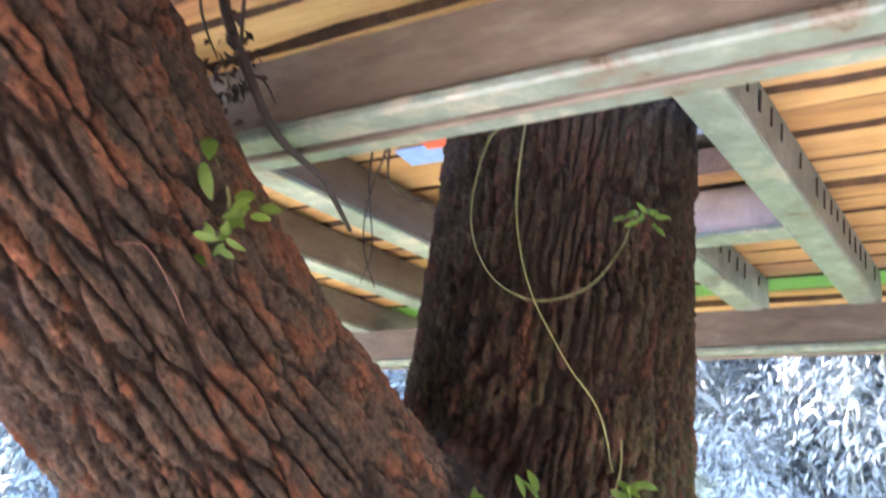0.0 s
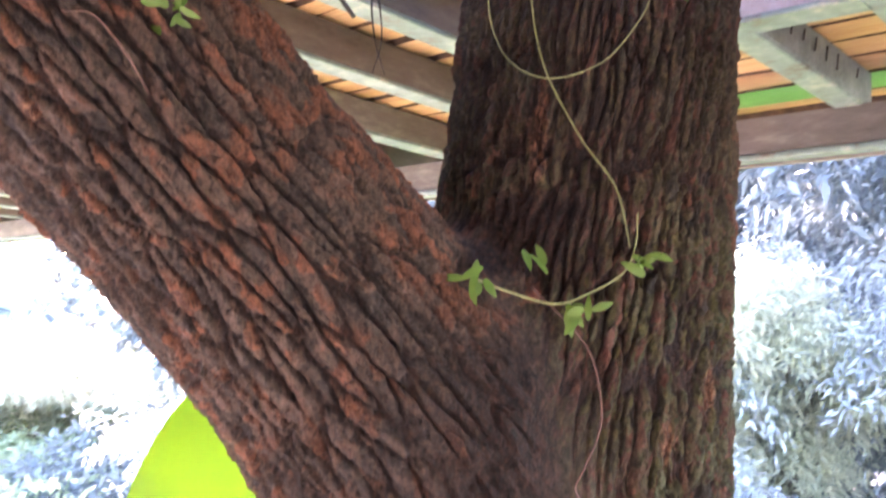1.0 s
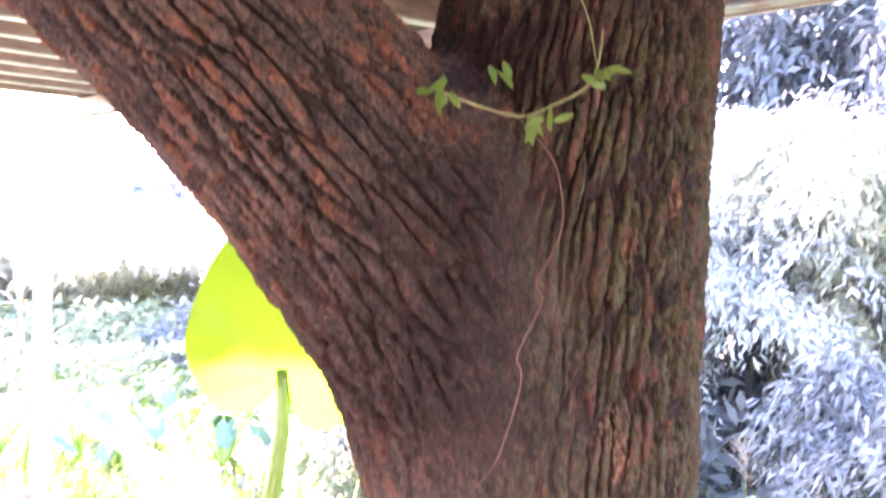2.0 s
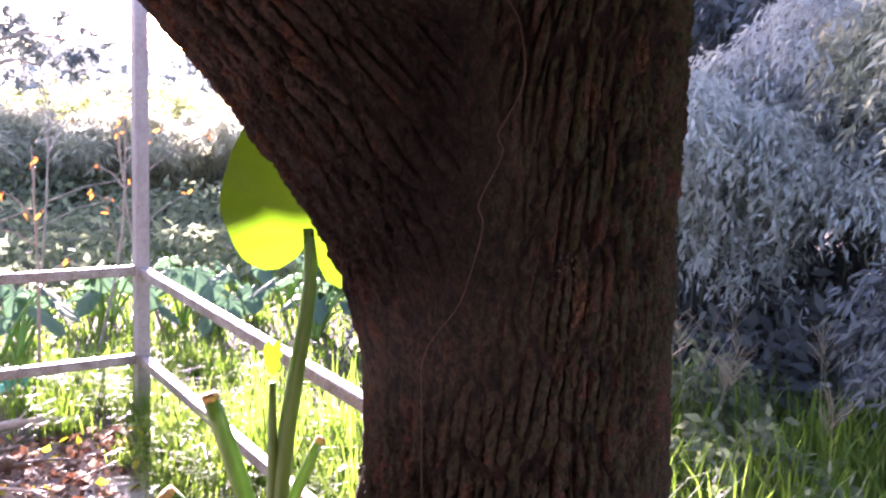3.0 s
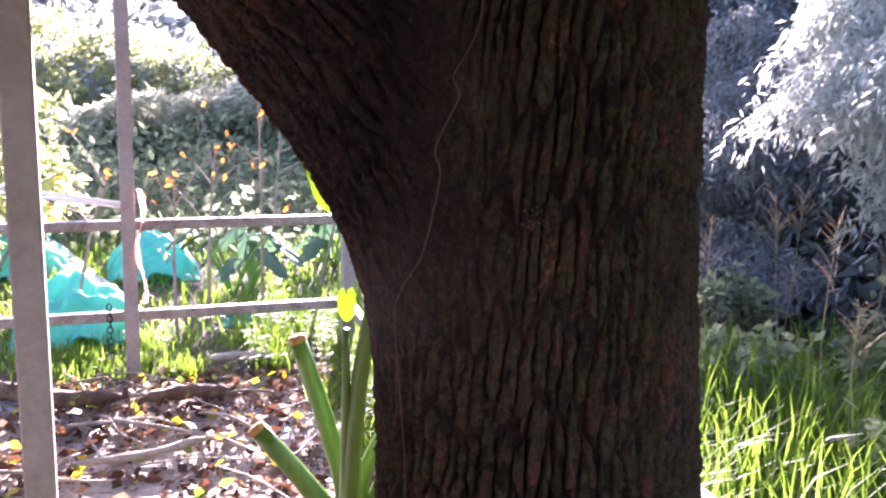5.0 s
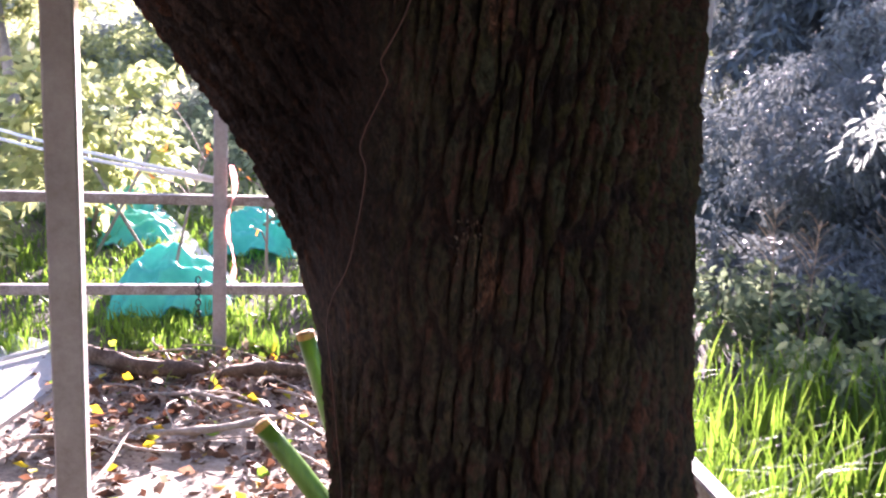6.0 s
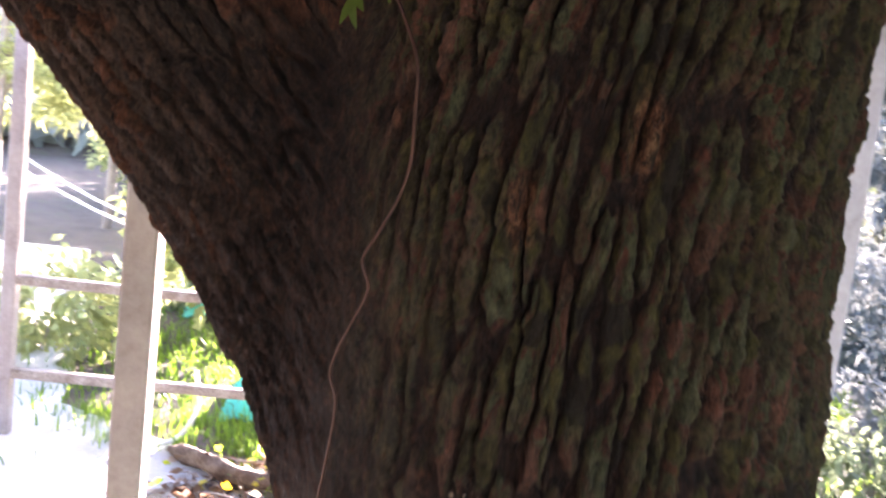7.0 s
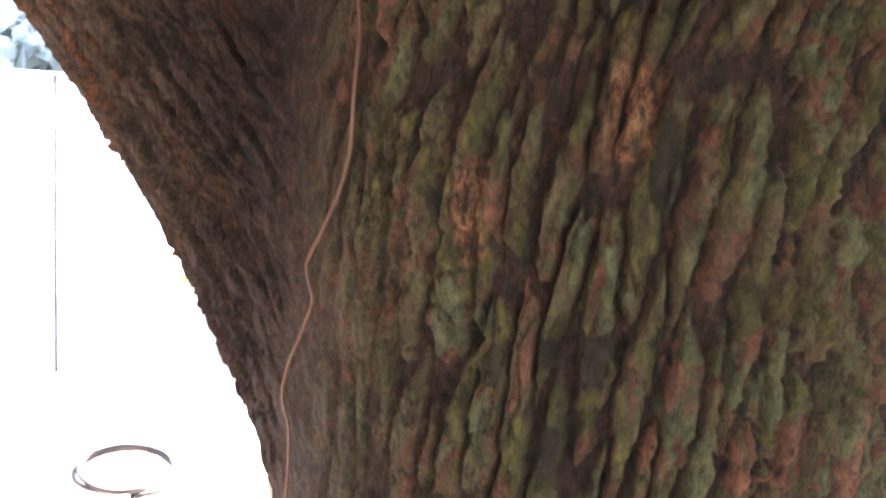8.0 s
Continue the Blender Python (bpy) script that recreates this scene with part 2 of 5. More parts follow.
BROWN_LOG = surface("rotten_log", [(0.3, (0.035, 0.02, 0.013)), (0.5, (0.11, 0.065, 0.038)), (0.7, (0.26, 0.19, 0.13))], 12, 0.9, 0, 0.6, 60)
CULM = surface("bamboo_culm", [(0.3, (0.03, 0.036, 0.024)), (0.7, (0.08, 0.085, 0.055))], 6, 0.6)
NET = leafy("teal_net", [(0.2, (0.02, 0.38, 0.3)), (0.8, (0.1, 0.6, 0.48))], 0.3, 0.5, 8, 0.1)
NET_HEM = surface("net_hem", [(0.3, (0.01, 0.16, 0.13)), (0.7, (0.03, 0.28, 0.22))], 20, 0.6)
RIBBON = leafy("pink_ribbon", [(0.2, (0.7, 0.25, 0.2)), (0.8, (0.85, 0.5, 0.42))], 0.4)
ROPE = surface("white_rope", [(0.3, (0.6, 0.58, 0.52)), (0.7, (0.8, 0.78, 0.74))], 20, 0.8)
BLUE_TARP = surface("blue_tarp", [(0.3, (0.1, 0.22, 0.6)), (0.7, (0.25, 0.42, 0.8))], 6, 0.5)
RED_TARP = surface("red_tarp", [(0.3, (0.5, 0.06, 0.03)), (0.7, (0.7, 0.13, 0.06))], 6, 0.5)
WHITE_WALL = surface("white_render", [(0.3, (0.66, 0.65, 0.62)), (0.7, (0.82, 0.81, 0.79))], 2, 0.8)
BLOCK_WALL = surface("grey_render", [(0.3, (0.1, 0.095, 0.09)), (0.7, (0.2, 0.19, 0.175))], 3, 0.9)
ORANGE_LEAF = leafy("orange_leaf", [(0.1, (0.3, 0.1, 0.03)), (0.6, (0.45, 0.21, 0.06)), (0.9, (0.42, 0.32, 0.11))], 0.45)


# ---- building helpers ----
TURN = radians(-32.0)  # the shelter's beams run along U, its purlins along V
E1 = np.array([math.cos(TURN), math.sin(TURN), 0.0])
E2 = np.array([-math.sin(TURN), math.cos(TURN), 0.0])
rng = np.random.default_rng(7)


def P(u, v, z=0.0):
    """A place from the shelter's own axes."""
    return E1 * u + E2 * v + np.array([0, 0, z])


VIEW_HUB = np.array([0.68, 0.25, 1.6])  # near the camera's middle position, so that scaling about it keeps the view
garden = False  # whether what is being built lies out on the falling ground


def lay(p):
    """Lays garden places wider and lower with distance over falling ground, scaled about the camera to fit its view."""
    p = np.asarray(p, float)
    d = p - VIEW_HUB
    s = np.clip((np.hypot(d[..., 0], d[..., 1]) - 1.5) / 2.2, 0, 1)
    return VIEW_HUB + d * (1 + 0.23 * s * s * (3 - 2 * s))[..., None]


def mesh(name, verts, faces, material, parent=None, label="", smooth=False):
    me = bpy.data.meshes.new(name)
    if garden:
        verts = lay(verts)
    me.from_pydata(np.asarray(verts, float).tolist(), [], faces if isinstance(faces, list) else np.asarray(faces).tolist())
    me.materials.append(material)
    if smooth:
        me.polygons.foreach_set("use_smooth", [True] * len(me.polygons))
    ob = new(name, me)
    ob.parent = parent
    if label:
        ob["label"] = label
    return ob


def thing(name, label, category, group="", kind="", at=(0, 0, 0)):
    ob = new(name)
    ob.location = tuple(lay(at)) if garden else at
    ob.empty_display_size = 0.1
    bpy.context.view_layer.update()
    return tagged(ob, label, category, group, kind)


def under(ob, parent):
    """Hangs a mesh made in world places under a thing that stands elsewhere."""
    ob.parent = parent
    ob.matrix_parent_inverse = Matrix.Translation(parent.location).inverted()
    return ob


def tube_data(points, radii, n=8, caps=True):
    p = np.asarray(points, float)
    r = np.broadcast_to(np.asarray(radii, float), (len(p),))
    t = np.gradient(p, axis=0)
    t /= np.linalg.norm(t, axis=1)[:, None] + 1e-9
    ref = np.array([0.3, 0.2, 1.0]) if abs(t[0, 2]) < 0.8 else np.array([1.0, 0.1, 0.0])
    a = np.cross(t, ref)
    a /= np.linalg.norm(a, axis=1)[:, None]
    b = np.cross(t, a)
    th = np.linspace(0, 2 * np.pi, n, endpoint=False)
    v = p[:, None] + r[:, None, None] * (np.cos(th)[None, :, None] * a[:, None] + np.sin(th)[None, :, None] * b[:, None])
    v = v.reshape(-1, 3)
    f = []
    for i in range(len(p) - 1):
        for k in range(n):
            q = (k + 1) % n
            f.append((i * n + k, i * n + q, (i + 1) * n + q, (i + 1) * n + k))
    if caps:
        f.append(tuple(range(n))[::-1])
        f.append(tuple(range((len(p) - 1) * n, len(p) * n)))
    return v, f


def join(parts):
    vs, fs, o = [], [], 0
    for v, f in parts:
        vs.append(np.asarray(v))
        fs += [tuple(i + o for i in q) for q in f]
        o += len(v)
    return np.concatenate(vs), fs


def smooth_path(points, n=40):
    """A round line through a few points."""
    p = np.asarray(points, float)
    if len(p) < 3:
        return np.array([p[0] + (p[-1] - p[0]) * s for s in np.linspace(0, 1, n)])
    e = np.vstack([2 * p[0] - p[1], p, 2 * p[-1] - p[-2]])
    out = []
    for s in np.linspace(0, len(p) - 1.0001, n):
        i = int(s)
        x = s - i
        a, b, c, d = e[i], e[i + 1], e[i + 2], e[i + 3]
        out.append(0.5 * (2 * b + (c - a) * x + (2 * a - 5 * b + 4 * c - d) * x * x + (3 * b - a - 3 * c + d) * x**3))
    return np.array(out)


def bar_data(p0, p1, side, w, h, chamfer=0.004):
    """A straight bar with eased edges: w along side, h along the third way."""
    p0, p1, side = (np.asarray(a, float) for a in (p0, p1, side))
    t = (p1 - p0) / np.linalg.norm(p1 - p0)
    side = side - t * (side @ t)
    side /= np.linalg.norm(side)
    up = np.cross(t, side)
    c = chamfer
    ring = [(-w / 2 + c, -h / 2), (w / 2 - c, -h / 2), (w / 2, -h / 2 + c), (w / 2, h / 2 - c), (w / 2 - c, h / 2), (-w / 2 + c, h / 2), (-w / 2, h / 2 - c), (-w / 2, -h / 2 + c)]
    v = [p + side * a + up * b for p in (p0, p1) for a, b in ring]
    f = [(k, (k + 1) % 8, 8 + (k + 1) % 8, 8 + k) for k in range(8)] + [tuple(range(8))[::-1], tuple(range(8, 16))]
    return np.array(v), f


def profile_data(p0, p1, side, ring):
    """A bar of any outline: ring of (along side, up) pairs."""
    p0, p1, side = (np.asarray(a, float) for a in (p0, p1, side))
    t = (p1 - p0) / np.linalg.norm(p1 - p0)
    side = side - t * (side @ t)
    side /= np.linalg.norm(side)
    up = np.array([0, 0, 1.0])
    n = len(ring)
    v = [p + side * a + up * b for p in (p0, p1) for a, b in ring]
    return np.array(v), [(k, (k + 1) % n, n + (k + 1) % n, n + k) for k in range(n)] + [tuple(range(n))[::-1], tuple(range(n, 2 * n))]


def value_noise(x, y, seed=0):
    xi, yi = np.floor(x).astype(np.int64), np.floor(y).astype(np.int64)
    fx, fy = x - xi, y - yi
    fx, fy = fx * fx * (3 - 2 * fx), fy * fy * (3 - 2 * fy)

    def h(a, b):
        n = (a * 374761393 + b * 668265263 + seed * 1442695041) & 0x7FFFFFFF
        n = ((n ^ (n >> 13)) * 1274126177) & 0x7FFFFFFF
        return ((n ^ (n >> 16)) & 0xFFFF) / 65535.0

    return (h(xi, yi) * (1 - fx) + h(xi + 1, yi) * fx) * (1 - fy) + (h(xi, yi + 1) * (1 - fx) + h(xi + 1, yi + 1) * fx) * fy


def fbm(x, y, seed=0, octaves=4):
    return sum(value_noise(x * 2**k, y * 2**k, seed + k) / 2**k for k in range(octaves)) / (2 - 2 ** (1 - octaves)) - 0.5


def leaf_cloud(centres, ways, length, width, seed=1, fold=0.25, jitter=0.5):
    """Single pointed leaves, four corners with a fold along the midrib: verts, faces."""
    r = np.random.default_rng(seed)
    n = len(centres)
    d = ways + r.normal(0, jitter, (n, 3))
    d /= np.linalg.norm(d, axis=1)[:, None] + 1e-9
    s = np.cross(d, r.normal(0, 1, (n, 3)))
    s /= np.linalg.norm(s, axis=1)[:, None] + 1e-9
    up = np.cross(s, d)
    L = length * r.uniform(0.6, 1.25, n)[:, None]
    W = width * r.uniform(0.7, 1.2, n)[:, None]
    base = centres
    mid = centres + d * L * 0.42 - up * W * fold
    tip = centres + d * L + np.array([0, 0, -0.12]) * L
    v = np.stack([base, mid + s * W / 2 + up * W * fold, tip, mid - s * W / 2 + up * W * fold], 1).reshape(-1, 3)
    i = np.arange(n)[:, None] * 4
    f = np.concatenate([i + np.array([[0, 1, 2]]), i + np.array([[0, 2, 3]])], 0)
    return v, f


def cloud_mesh(name, v, f, material, parent=None, label=""):
    me = bpy.data.meshes.new(name)
    v, f = np.asarray(lay(v) if garden else v, np.float32), np.asarray(f, np.int32)
    me.vertices.add(len(v))
    me.vertices.foreach_set("co", v.ravel())
    k = f.shape[1]
    me.loops.add(f.size)
    me.loops.foreach_set("vertex_index", f.ravel())
    me.polygons.add(len(f))
    me.polygons.foreach_set("loop_start", np.arange(0, f.size, k, dtype=np.int32))
    me.polygons.foreach_set("loop_total", np.full(len(f), k, np.int32))
    me.update(calc_edges=True)
    me.validate()
    me.materials.append(material)
    ob = new(name, me)
    ob.parent = parent
    if label:
        ob["label"] = label
    return ob


# ---- ground ----
def ground_height(x, y):
    d = np.hypot(x - 0, y - 1)
    return 0.05 * fbm(x * 0.7, y * 0.7, 3) * np.clip(d / 2, 0.3, 1) + 0.025 * fbm(x * 4, y * 4, 9)


def make_ground():
    k = np.linspace(-1, 1, 181)
    g = np.sign(k) * (np.abs(k) * 9 + np.abs(k) ** 7 * 900)
    X, Y = np.meshgrid(g - 1.0, g + 2.0)
    Z = ground_height(X, Y)
    n = len(k)
    i = np.arange(n - 1)[:, None] * n + np.arange(n - 1)[None]
    f = np.stack([i, i + 1, i + n + 1, i + n], -1).reshape(-1, 4)
    ob = cloud_mesh("ground", np.stack([X, Y, Z], -1).reshape(-1, 3), f, SOIL)
    tagged(ob, "brown trodden soil with patches of green", "ground", kind="structure")


garden = True
make_ground()


def bare_earth():
    """Dusty trodden patch under the roof, ragged at its border."""
    nu, nv = 120, 90
    U, V = np.meshgrid(np.linspace(-4.1, -0.6, nu), np.linspace(-0.6, 1.6, nv))
    p = U[..., None] * E1 + V[..., None] * E2
    d = np.minimum(np.minimum(U + 4.1, -0.6 - U), np.minimum(V + 0.6, 1.6 - V)) + 0.25 * fbm(U * 3, V * 3, 12)
    p[..., 2] = ground_height(p[..., 0], p[..., 1]) + np.clip((d - 0.12) * 0.12, -0.02, 0.012)
    i = np.arange(nv - 1)[:, None] * nu + np.arange(nu - 1)[None]
    f = np.stack([i, i + 1, i + nu + 1, i + nu], -1).reshape(-1, 4)
    ob = cloud_mesh("bare_earth", p.reshape(-1, 3), f, DUST)
    tagged(ob, "pale dusty trodden earth under the shelter", "ground", kind="structure")


bare_earth()

# concrete apron beside the shelter's litter bed
apron = [(-9.5, -6), (1.6, -6), (1.6, -0.75), (-1.2, -0.5), (-2.4, -0.32), (-3.1, -0.25), (-3.6, -0.08), (-3.85, 0.25), (-4.02, 0.2), (-4.2, -0.2), (-4.6, -0.8), (-6.5, -1.3), (-9.5, -2.2)]
bm = bmesh.new()
bm.faces.new([bm.verts.new(P(u, v, 0.025)) for u, v in apron])
for way, most in ((E1, 11), (E2, 7)):  # cut into small fields that follow the ground
    for k in np.arange(-most, most, 0.25):
        bmesh.ops.bisect_plane(bm, geom=bm.verts[:] + bm.edges[:] + bm.faces[:], plane_co=Vector(way * k), plane_no=Vector(way))
rim = bmesh.ops.extrude_edge_only(bm, edges=[e for e in bm.edges if e.is_boundary])
for v in rim["geom"]:
    if isinstance(v, bmesh.types.BMVert):
        v.co.z -= 0.1
bm.verts.index_update()
tagged(mesh("concrete_apron", [v.co for v in bm.verts], [tuple(v.index for v in f.verts) for f in bm.faces], CONCRETE), "pale worn concrete apron beside the litter bed", "paving", kind="structure")
bm.free()
garden = False


# ---- shelter roof ----
roof = thing("shelter_roof", "low shelter roof of steel beams and split pine planks", "roof", kind="structure")
Z_BEAM, Z_PURLIN, Z_PLANK = 2.054, 2.124, 2.19
U0, U1, V0, V1 = -4.45, 2.6, -3.2, 2.12


def channel(name, p0, p1, side, w, h, material, lip=0.012):
    """A pressed channel: face, flanges and the two return lips under it."""
    ring = [(-w / 2, 0), (-w / 2 + lip, 0), (-w / 2 + lip, 0.006), (w / 2 - lip, 0.006), (w / 2 - lip, 0), (w / 2, 0), (w / 2, h), (-w / 2, h)]
    v, f = profile_data(p0, p1, side, ring)
    return mesh(name, v, f, material, roof)


for v0, v1 in ((0.548, 0.604), (1.685, 1.745), (-0.62, -0.56), (-1.9, -1.84)):
    vm, w = (v0 + v1) / 2, v1 - v0
    channel("beam", P(U0 + 0.2, vm, Z_BEAM), P(U1 - 0.2, vm, Z_BEAM), E2, w, 0.069, DUSTY_STEEL)
    # the green lower flange, proud of the beige face
    v, f = bar_data(P(U0 + 0.2, vm, Z_BEAM - 0.003), P(U1 - 0.2, vm, Z_BEAM - 0.003), E2, w + 0.012, 0.012, 0.003)
    mesh("beam_flange", v, f, GREEN_PAINT, roof, "pale green painted lower flange")
    v, f = bar_data(P(U0 + 0.2, vm, Z_BEAM - 0.010), P(U1 - 0.2, vm, Z_BEAM - 0.010), E2, 0.006, 0.010, 0.002)
    mesh("weld_seam", v, f, DUSTY_STEEL, roof)

PURLINS = [-0.25, -0.44, -0.785, -1.018, -1.308] + [-1.58 - 0.272 * k for k in range(10)] + [0.06 + 0.3 * k for k in range(8)]
for n, u in enumerate(PURLINS):
    a = 1.21 if n == 1 else V0 + 0.1
    v, f = bar_data(P(u, a, Z_PURLIN + 0.034), P(u, V1 - 0.08 if n > 1 else 1.735, Z_PURLIN + 0.034), E1, 0.038, 0.064, 0.003)
    mesh("purlin", v, f, GREY_GALV if n in (0, 1) else DUSTY_STEEL, roof, "zinc purlin with punched slots" if n in (0, 1) else "")
    v, f = bar_data(P(u - 0.004, a, Z_PURLIN + 0.001), P(u - 0.004, V1 - 0.08 if n > 1 else 1.735, Z_PURLIN + 0.001), E1, 0.046, 0.008, 0.002)
    mesh("purlin_flange", v, f, GREEN_PAINT, roof, "pale green flange")
for n in (0, 1):  # punched slots in the zinc faces
    for v_at in np.arange(0.66 if n == 0 else 1.28, 1.7, 0.047):
        if rng.random() < 0.8:
            v, f = bar_data(P(PURLINS[n] + 0.0205, v_at, Z_PURLIN + 0.03 + rng.uniform(-0.006, 0.006)), P(PURLINS[n] + 0.0205, v_at + 0.006, Z_PURLIN + 0.052), E1, 0.002, 0.004, 0.0005)
            mesh("slot", v, f, DARK_ROOT, roof)
v, f = bar_data(P(-0.76, 1.23, Z_PURLIN + 0.033), P(-0.272, 1.23, Z_PURLIN + 0.033), E2, 0.04, 0.066, 0.003)
mesh("trimmer", v, f, POST_PAINT, roof, "rosy grey trimmer behind the trunk's hole")
v, f = bar_data(P(-0.76, 1.224, Z_PURLIN - 0.002), P(-0.272, 1.224, Z_PURLIN - 0.002), E2, 0.05, 0.008, 0.002)
mesh("trimmer_flange", v, f, GREEN_PAINT, roof)


def plank(u0, u1, v0, w, material, seed):
    """A sawn slab: flat below, its two waney edges slanting and wavy, coloured dark for the gaps' shade."""
    r = np.random.default_rng(seed)
    n = max(3, int((u1 - u0) / (0.06 if v0 > 0.5 else 0.15)))
    ph = r.uniform(0, 9)
    low = Z_PLANK + r.uniform(0.0, 0.008)
    cup = r.uniform(-0.002, 0.003)
    verts = []
    for u in np.linspace(u0, u1, n):
        a = 0.003 + 0.003 * math.sin(u * 5.1 + ph) + 0.003 * math.sin(u * 13 + ph * 2) + abs(r.normal(0, 0.0025))
        b = 0.003 + 0.003 * math.sin(u * 4.3 + ph * 3) + 0.003 * math.sin(u * 15 + ph) + abs(r.normal(0, 0.0025))
        lift = 0.002 * math.sin(u * 2 + ph)
        for v, z in ((v0, 0.022), (v0 + max(a, 0.002), 0.0), (v0 + w / 2, cup), (v0 + w - max(b, 0.002), 0.0), (v0 + w, 0.022), (v0 + w, 0.036), (v0, 0.036)):
            verts.append((u, v, low + z + lift))
    m = 7
    faces = [(i * m + j, i * m + (j + 1) % m, (i + 1) * m + (j + 1) % m, (i + 1) * m + j) for i in range(n - 1) for j in range(m)]
    faces += [tuple(range(m))[::-1], tuple(range((n - 1) * m, n * m))]
    ob = mesh("plank", verts, faces, material, roof)
    ob.data.materials.append(EDGE_SHADE)
    for i in range(n - 1):
        for j in (0, 3, 4, 6):
            ob.data.polygons[i * m + j].material_index = 1
    ob.rotation_euler = (0, 0, TURN)


EDGES = [0.871, 0.941, 0.998, 1.077, 1.16, 1.215, 1.266, 1.33, 1.392, 1.47, 1.56, 1.65, 1.748, 1.86, 1.93, 2.02, V1]
front = [V0]
while front[-1] < 0.80:
    front.append(front[-1] + 0.058 + 0.034 * ((len(front) * 37) % 17) / 17)
front[-1] = 0.80
EDGES = front + EDGES
for n, (v_at, v_end) in enumerate(zip(EDGES[:-1], EDGES[1:])):
    w, seed = v_end - v_at - 0.004, 100 + 2 * n
    mat = PLANK_GREEN if v_at == 1.748 else PLANK
    if v_end > 0.78 and v_at < 1.12:
        plank(U0, -0.65, v_at, w, mat, seed)
        plank(-0.285, U1, v_at, w, mat, seed + 1)
    else:
        plank(U0, U1, v_at, w, mat, seed)
# scraps of coloured sheet stuck in the hole's edge
for name, mat, lab, a, c, w in (("sheet_scrap", BLUE_TARP, "blue sheet scrap", P(-0.69, 0.93, 2.184), P(-0.61, 0.94, 2.187), 0.05), ("sheet_scrap", RED_TARP, "red sheet scrap", P(-0.63, 0.88, 2.178), P(-0.56, 0.89, 2.181), 0.04)):
    v, f = bar_data(a, c, E2, w, 0.004, 0.001)
    mesh(name, v, f, mat, roof, lab)
for u in (0.05, -0.02, 1.3, -1.6):  # bolts through the near beam
    v, f = tube_data([P(u, 0.546, 2.096), P(u, 0.541, 2.096)], [0.0055, 0.005], 6)
    mesh("bolt", v, f, DARK_ROOT, roof, "rusty bolt head")
# sheets added above the planks, round the hole, to keep sunlight out
for a, b, c, d in ((U0, U1, V0, 0.74), (U0, U1, 1.14, V1), (U0, -0.66, 0.74, 1.14), (-0.28, U1, 0.74, 1.14)):
    v, f = bar_data(P((a + b) / 2, c, Z_PLANK + 0.058), P((a + b) / 2, d, Z_PLANK + 0.058), E1, b - a, 0.012, 0.002)
    mesh("sun_block_sheet", v, f, SUN_BLOCK, roof, "grey sheet added over the planks to block the sun")

# plain unseen walls added behind the camera, cutting the light on the trunk
for a, c, lab in ((P(U0 + 1.5, V0 + 0.05, 1.1), P(U1, V0 + 0.05, 1.1), "plain grey wall added unseen behind the shelter to cut light"), (P(U1, V0, 1.1), P(U1, 0.4, 1.1), "plain grey wall added unseen beside the shelter to cut light")):
    v, f = bar_data(a, c, (0, 0, 1), 2.2, 0.15, 0.01)
    tagged(mesh("wall_block", v, f, BLOCK_WALL), lab, "wall", kind="structure")

# ---- railing and posts ----
fence = thing("railing", "weathered two-rail railing between tall steel posts", "railing", at=tuple(lay(P(-4.1, 1.66))))


def fence_part(name, p0, p1, side, w, h, material, label="", c=0.006):
    v, f = bar_data(p0, p1, side, w, h, c)
    return under(mesh(name, v, f, material, None, label), fence)


FENCE_U, FENCE_V = -4.1, 1.66
corner, middle, last = lay(P(FENCE_U, FENCE_V)), lay(P(FENCE_U, 0.6)), lay(P(FENCE_U, -0.9))
UP = np.array([0, 0, 1.0])


def stand(p, z):
    return p * np.array([1, 1, 0]) + UP * z


RAIL_END = P(1.2, 1.73)
for p in (corner, middle, last):
    fence_part("post", stand(p, -0.6), stand(p, 2.2), E1, 0.08, 0.08, POST_PAINT, "tall rosy grey steel post")
for p in (stand(corner, 0) * 0.503 + RAIL_END * 0.497, RAIL_END):
    fence_part("post", stand(p + E2 * 0.06, -0.4), stand(p + E2 * 0.06, 2.06), E1, 0.06, 0.06, POST_PAINT, "tall rosy grey steel post")
for z in (0.56, 0.02):
    fence_part("rail", stand(corner, z) - E2 * 0.03, stand(last, z), E1, 0.058, 0.058, RAIL_PAINT)
    fence_part("rail", stand(corner, z - 0.006) + E1 * 0.03, stand(RAIL_END, z - 0.006), E2, 0.055, 0.055, RAIL_PAINT)

tagged(mesh("support_post", *bar_data(P(-1.80, 0.31, -0.35), P(-1.80, 0.31, 2.13), E1, 0.07, 0.07, 0.005), POST_PAINT), "square rosy grey steel post holding up the roof", "post")

# ---- the forked tree ----
# axis places and radii of the upright stem and of the leaning limb
STEM = np.array([[0.01, 1.26, -0.1, 0.31], [0.02, 1.21, 0.5, 0.25], [0.032, 1.17, 0.9, 0.22], [0.06, 1.086, 1.3, 0.189], [0.074, 1.05, 1.6, 0.172], [0.087, 1.058, 1.8, 0.158], [0.108, 1.047, 2.1, 0.147], [0.12, 1.042, 2.6, 0.14]])
LIMB = np.array([[0.05, 1.12, 1.22, 0.165], [0.02, 1.07, 1.4, 0.18], [-0.059, 0.971, 1.598, 0.16], [-0.234, 0.763, 1.847, 0.123], [-0.401, 0.49, 2.1, 0.146], [-0.576, 0.2, 2.35, 0.17]])
STEM_LINE, LIMB_LINE = smooth_path(STEM, 16), smooth_path(LIMB, 13)


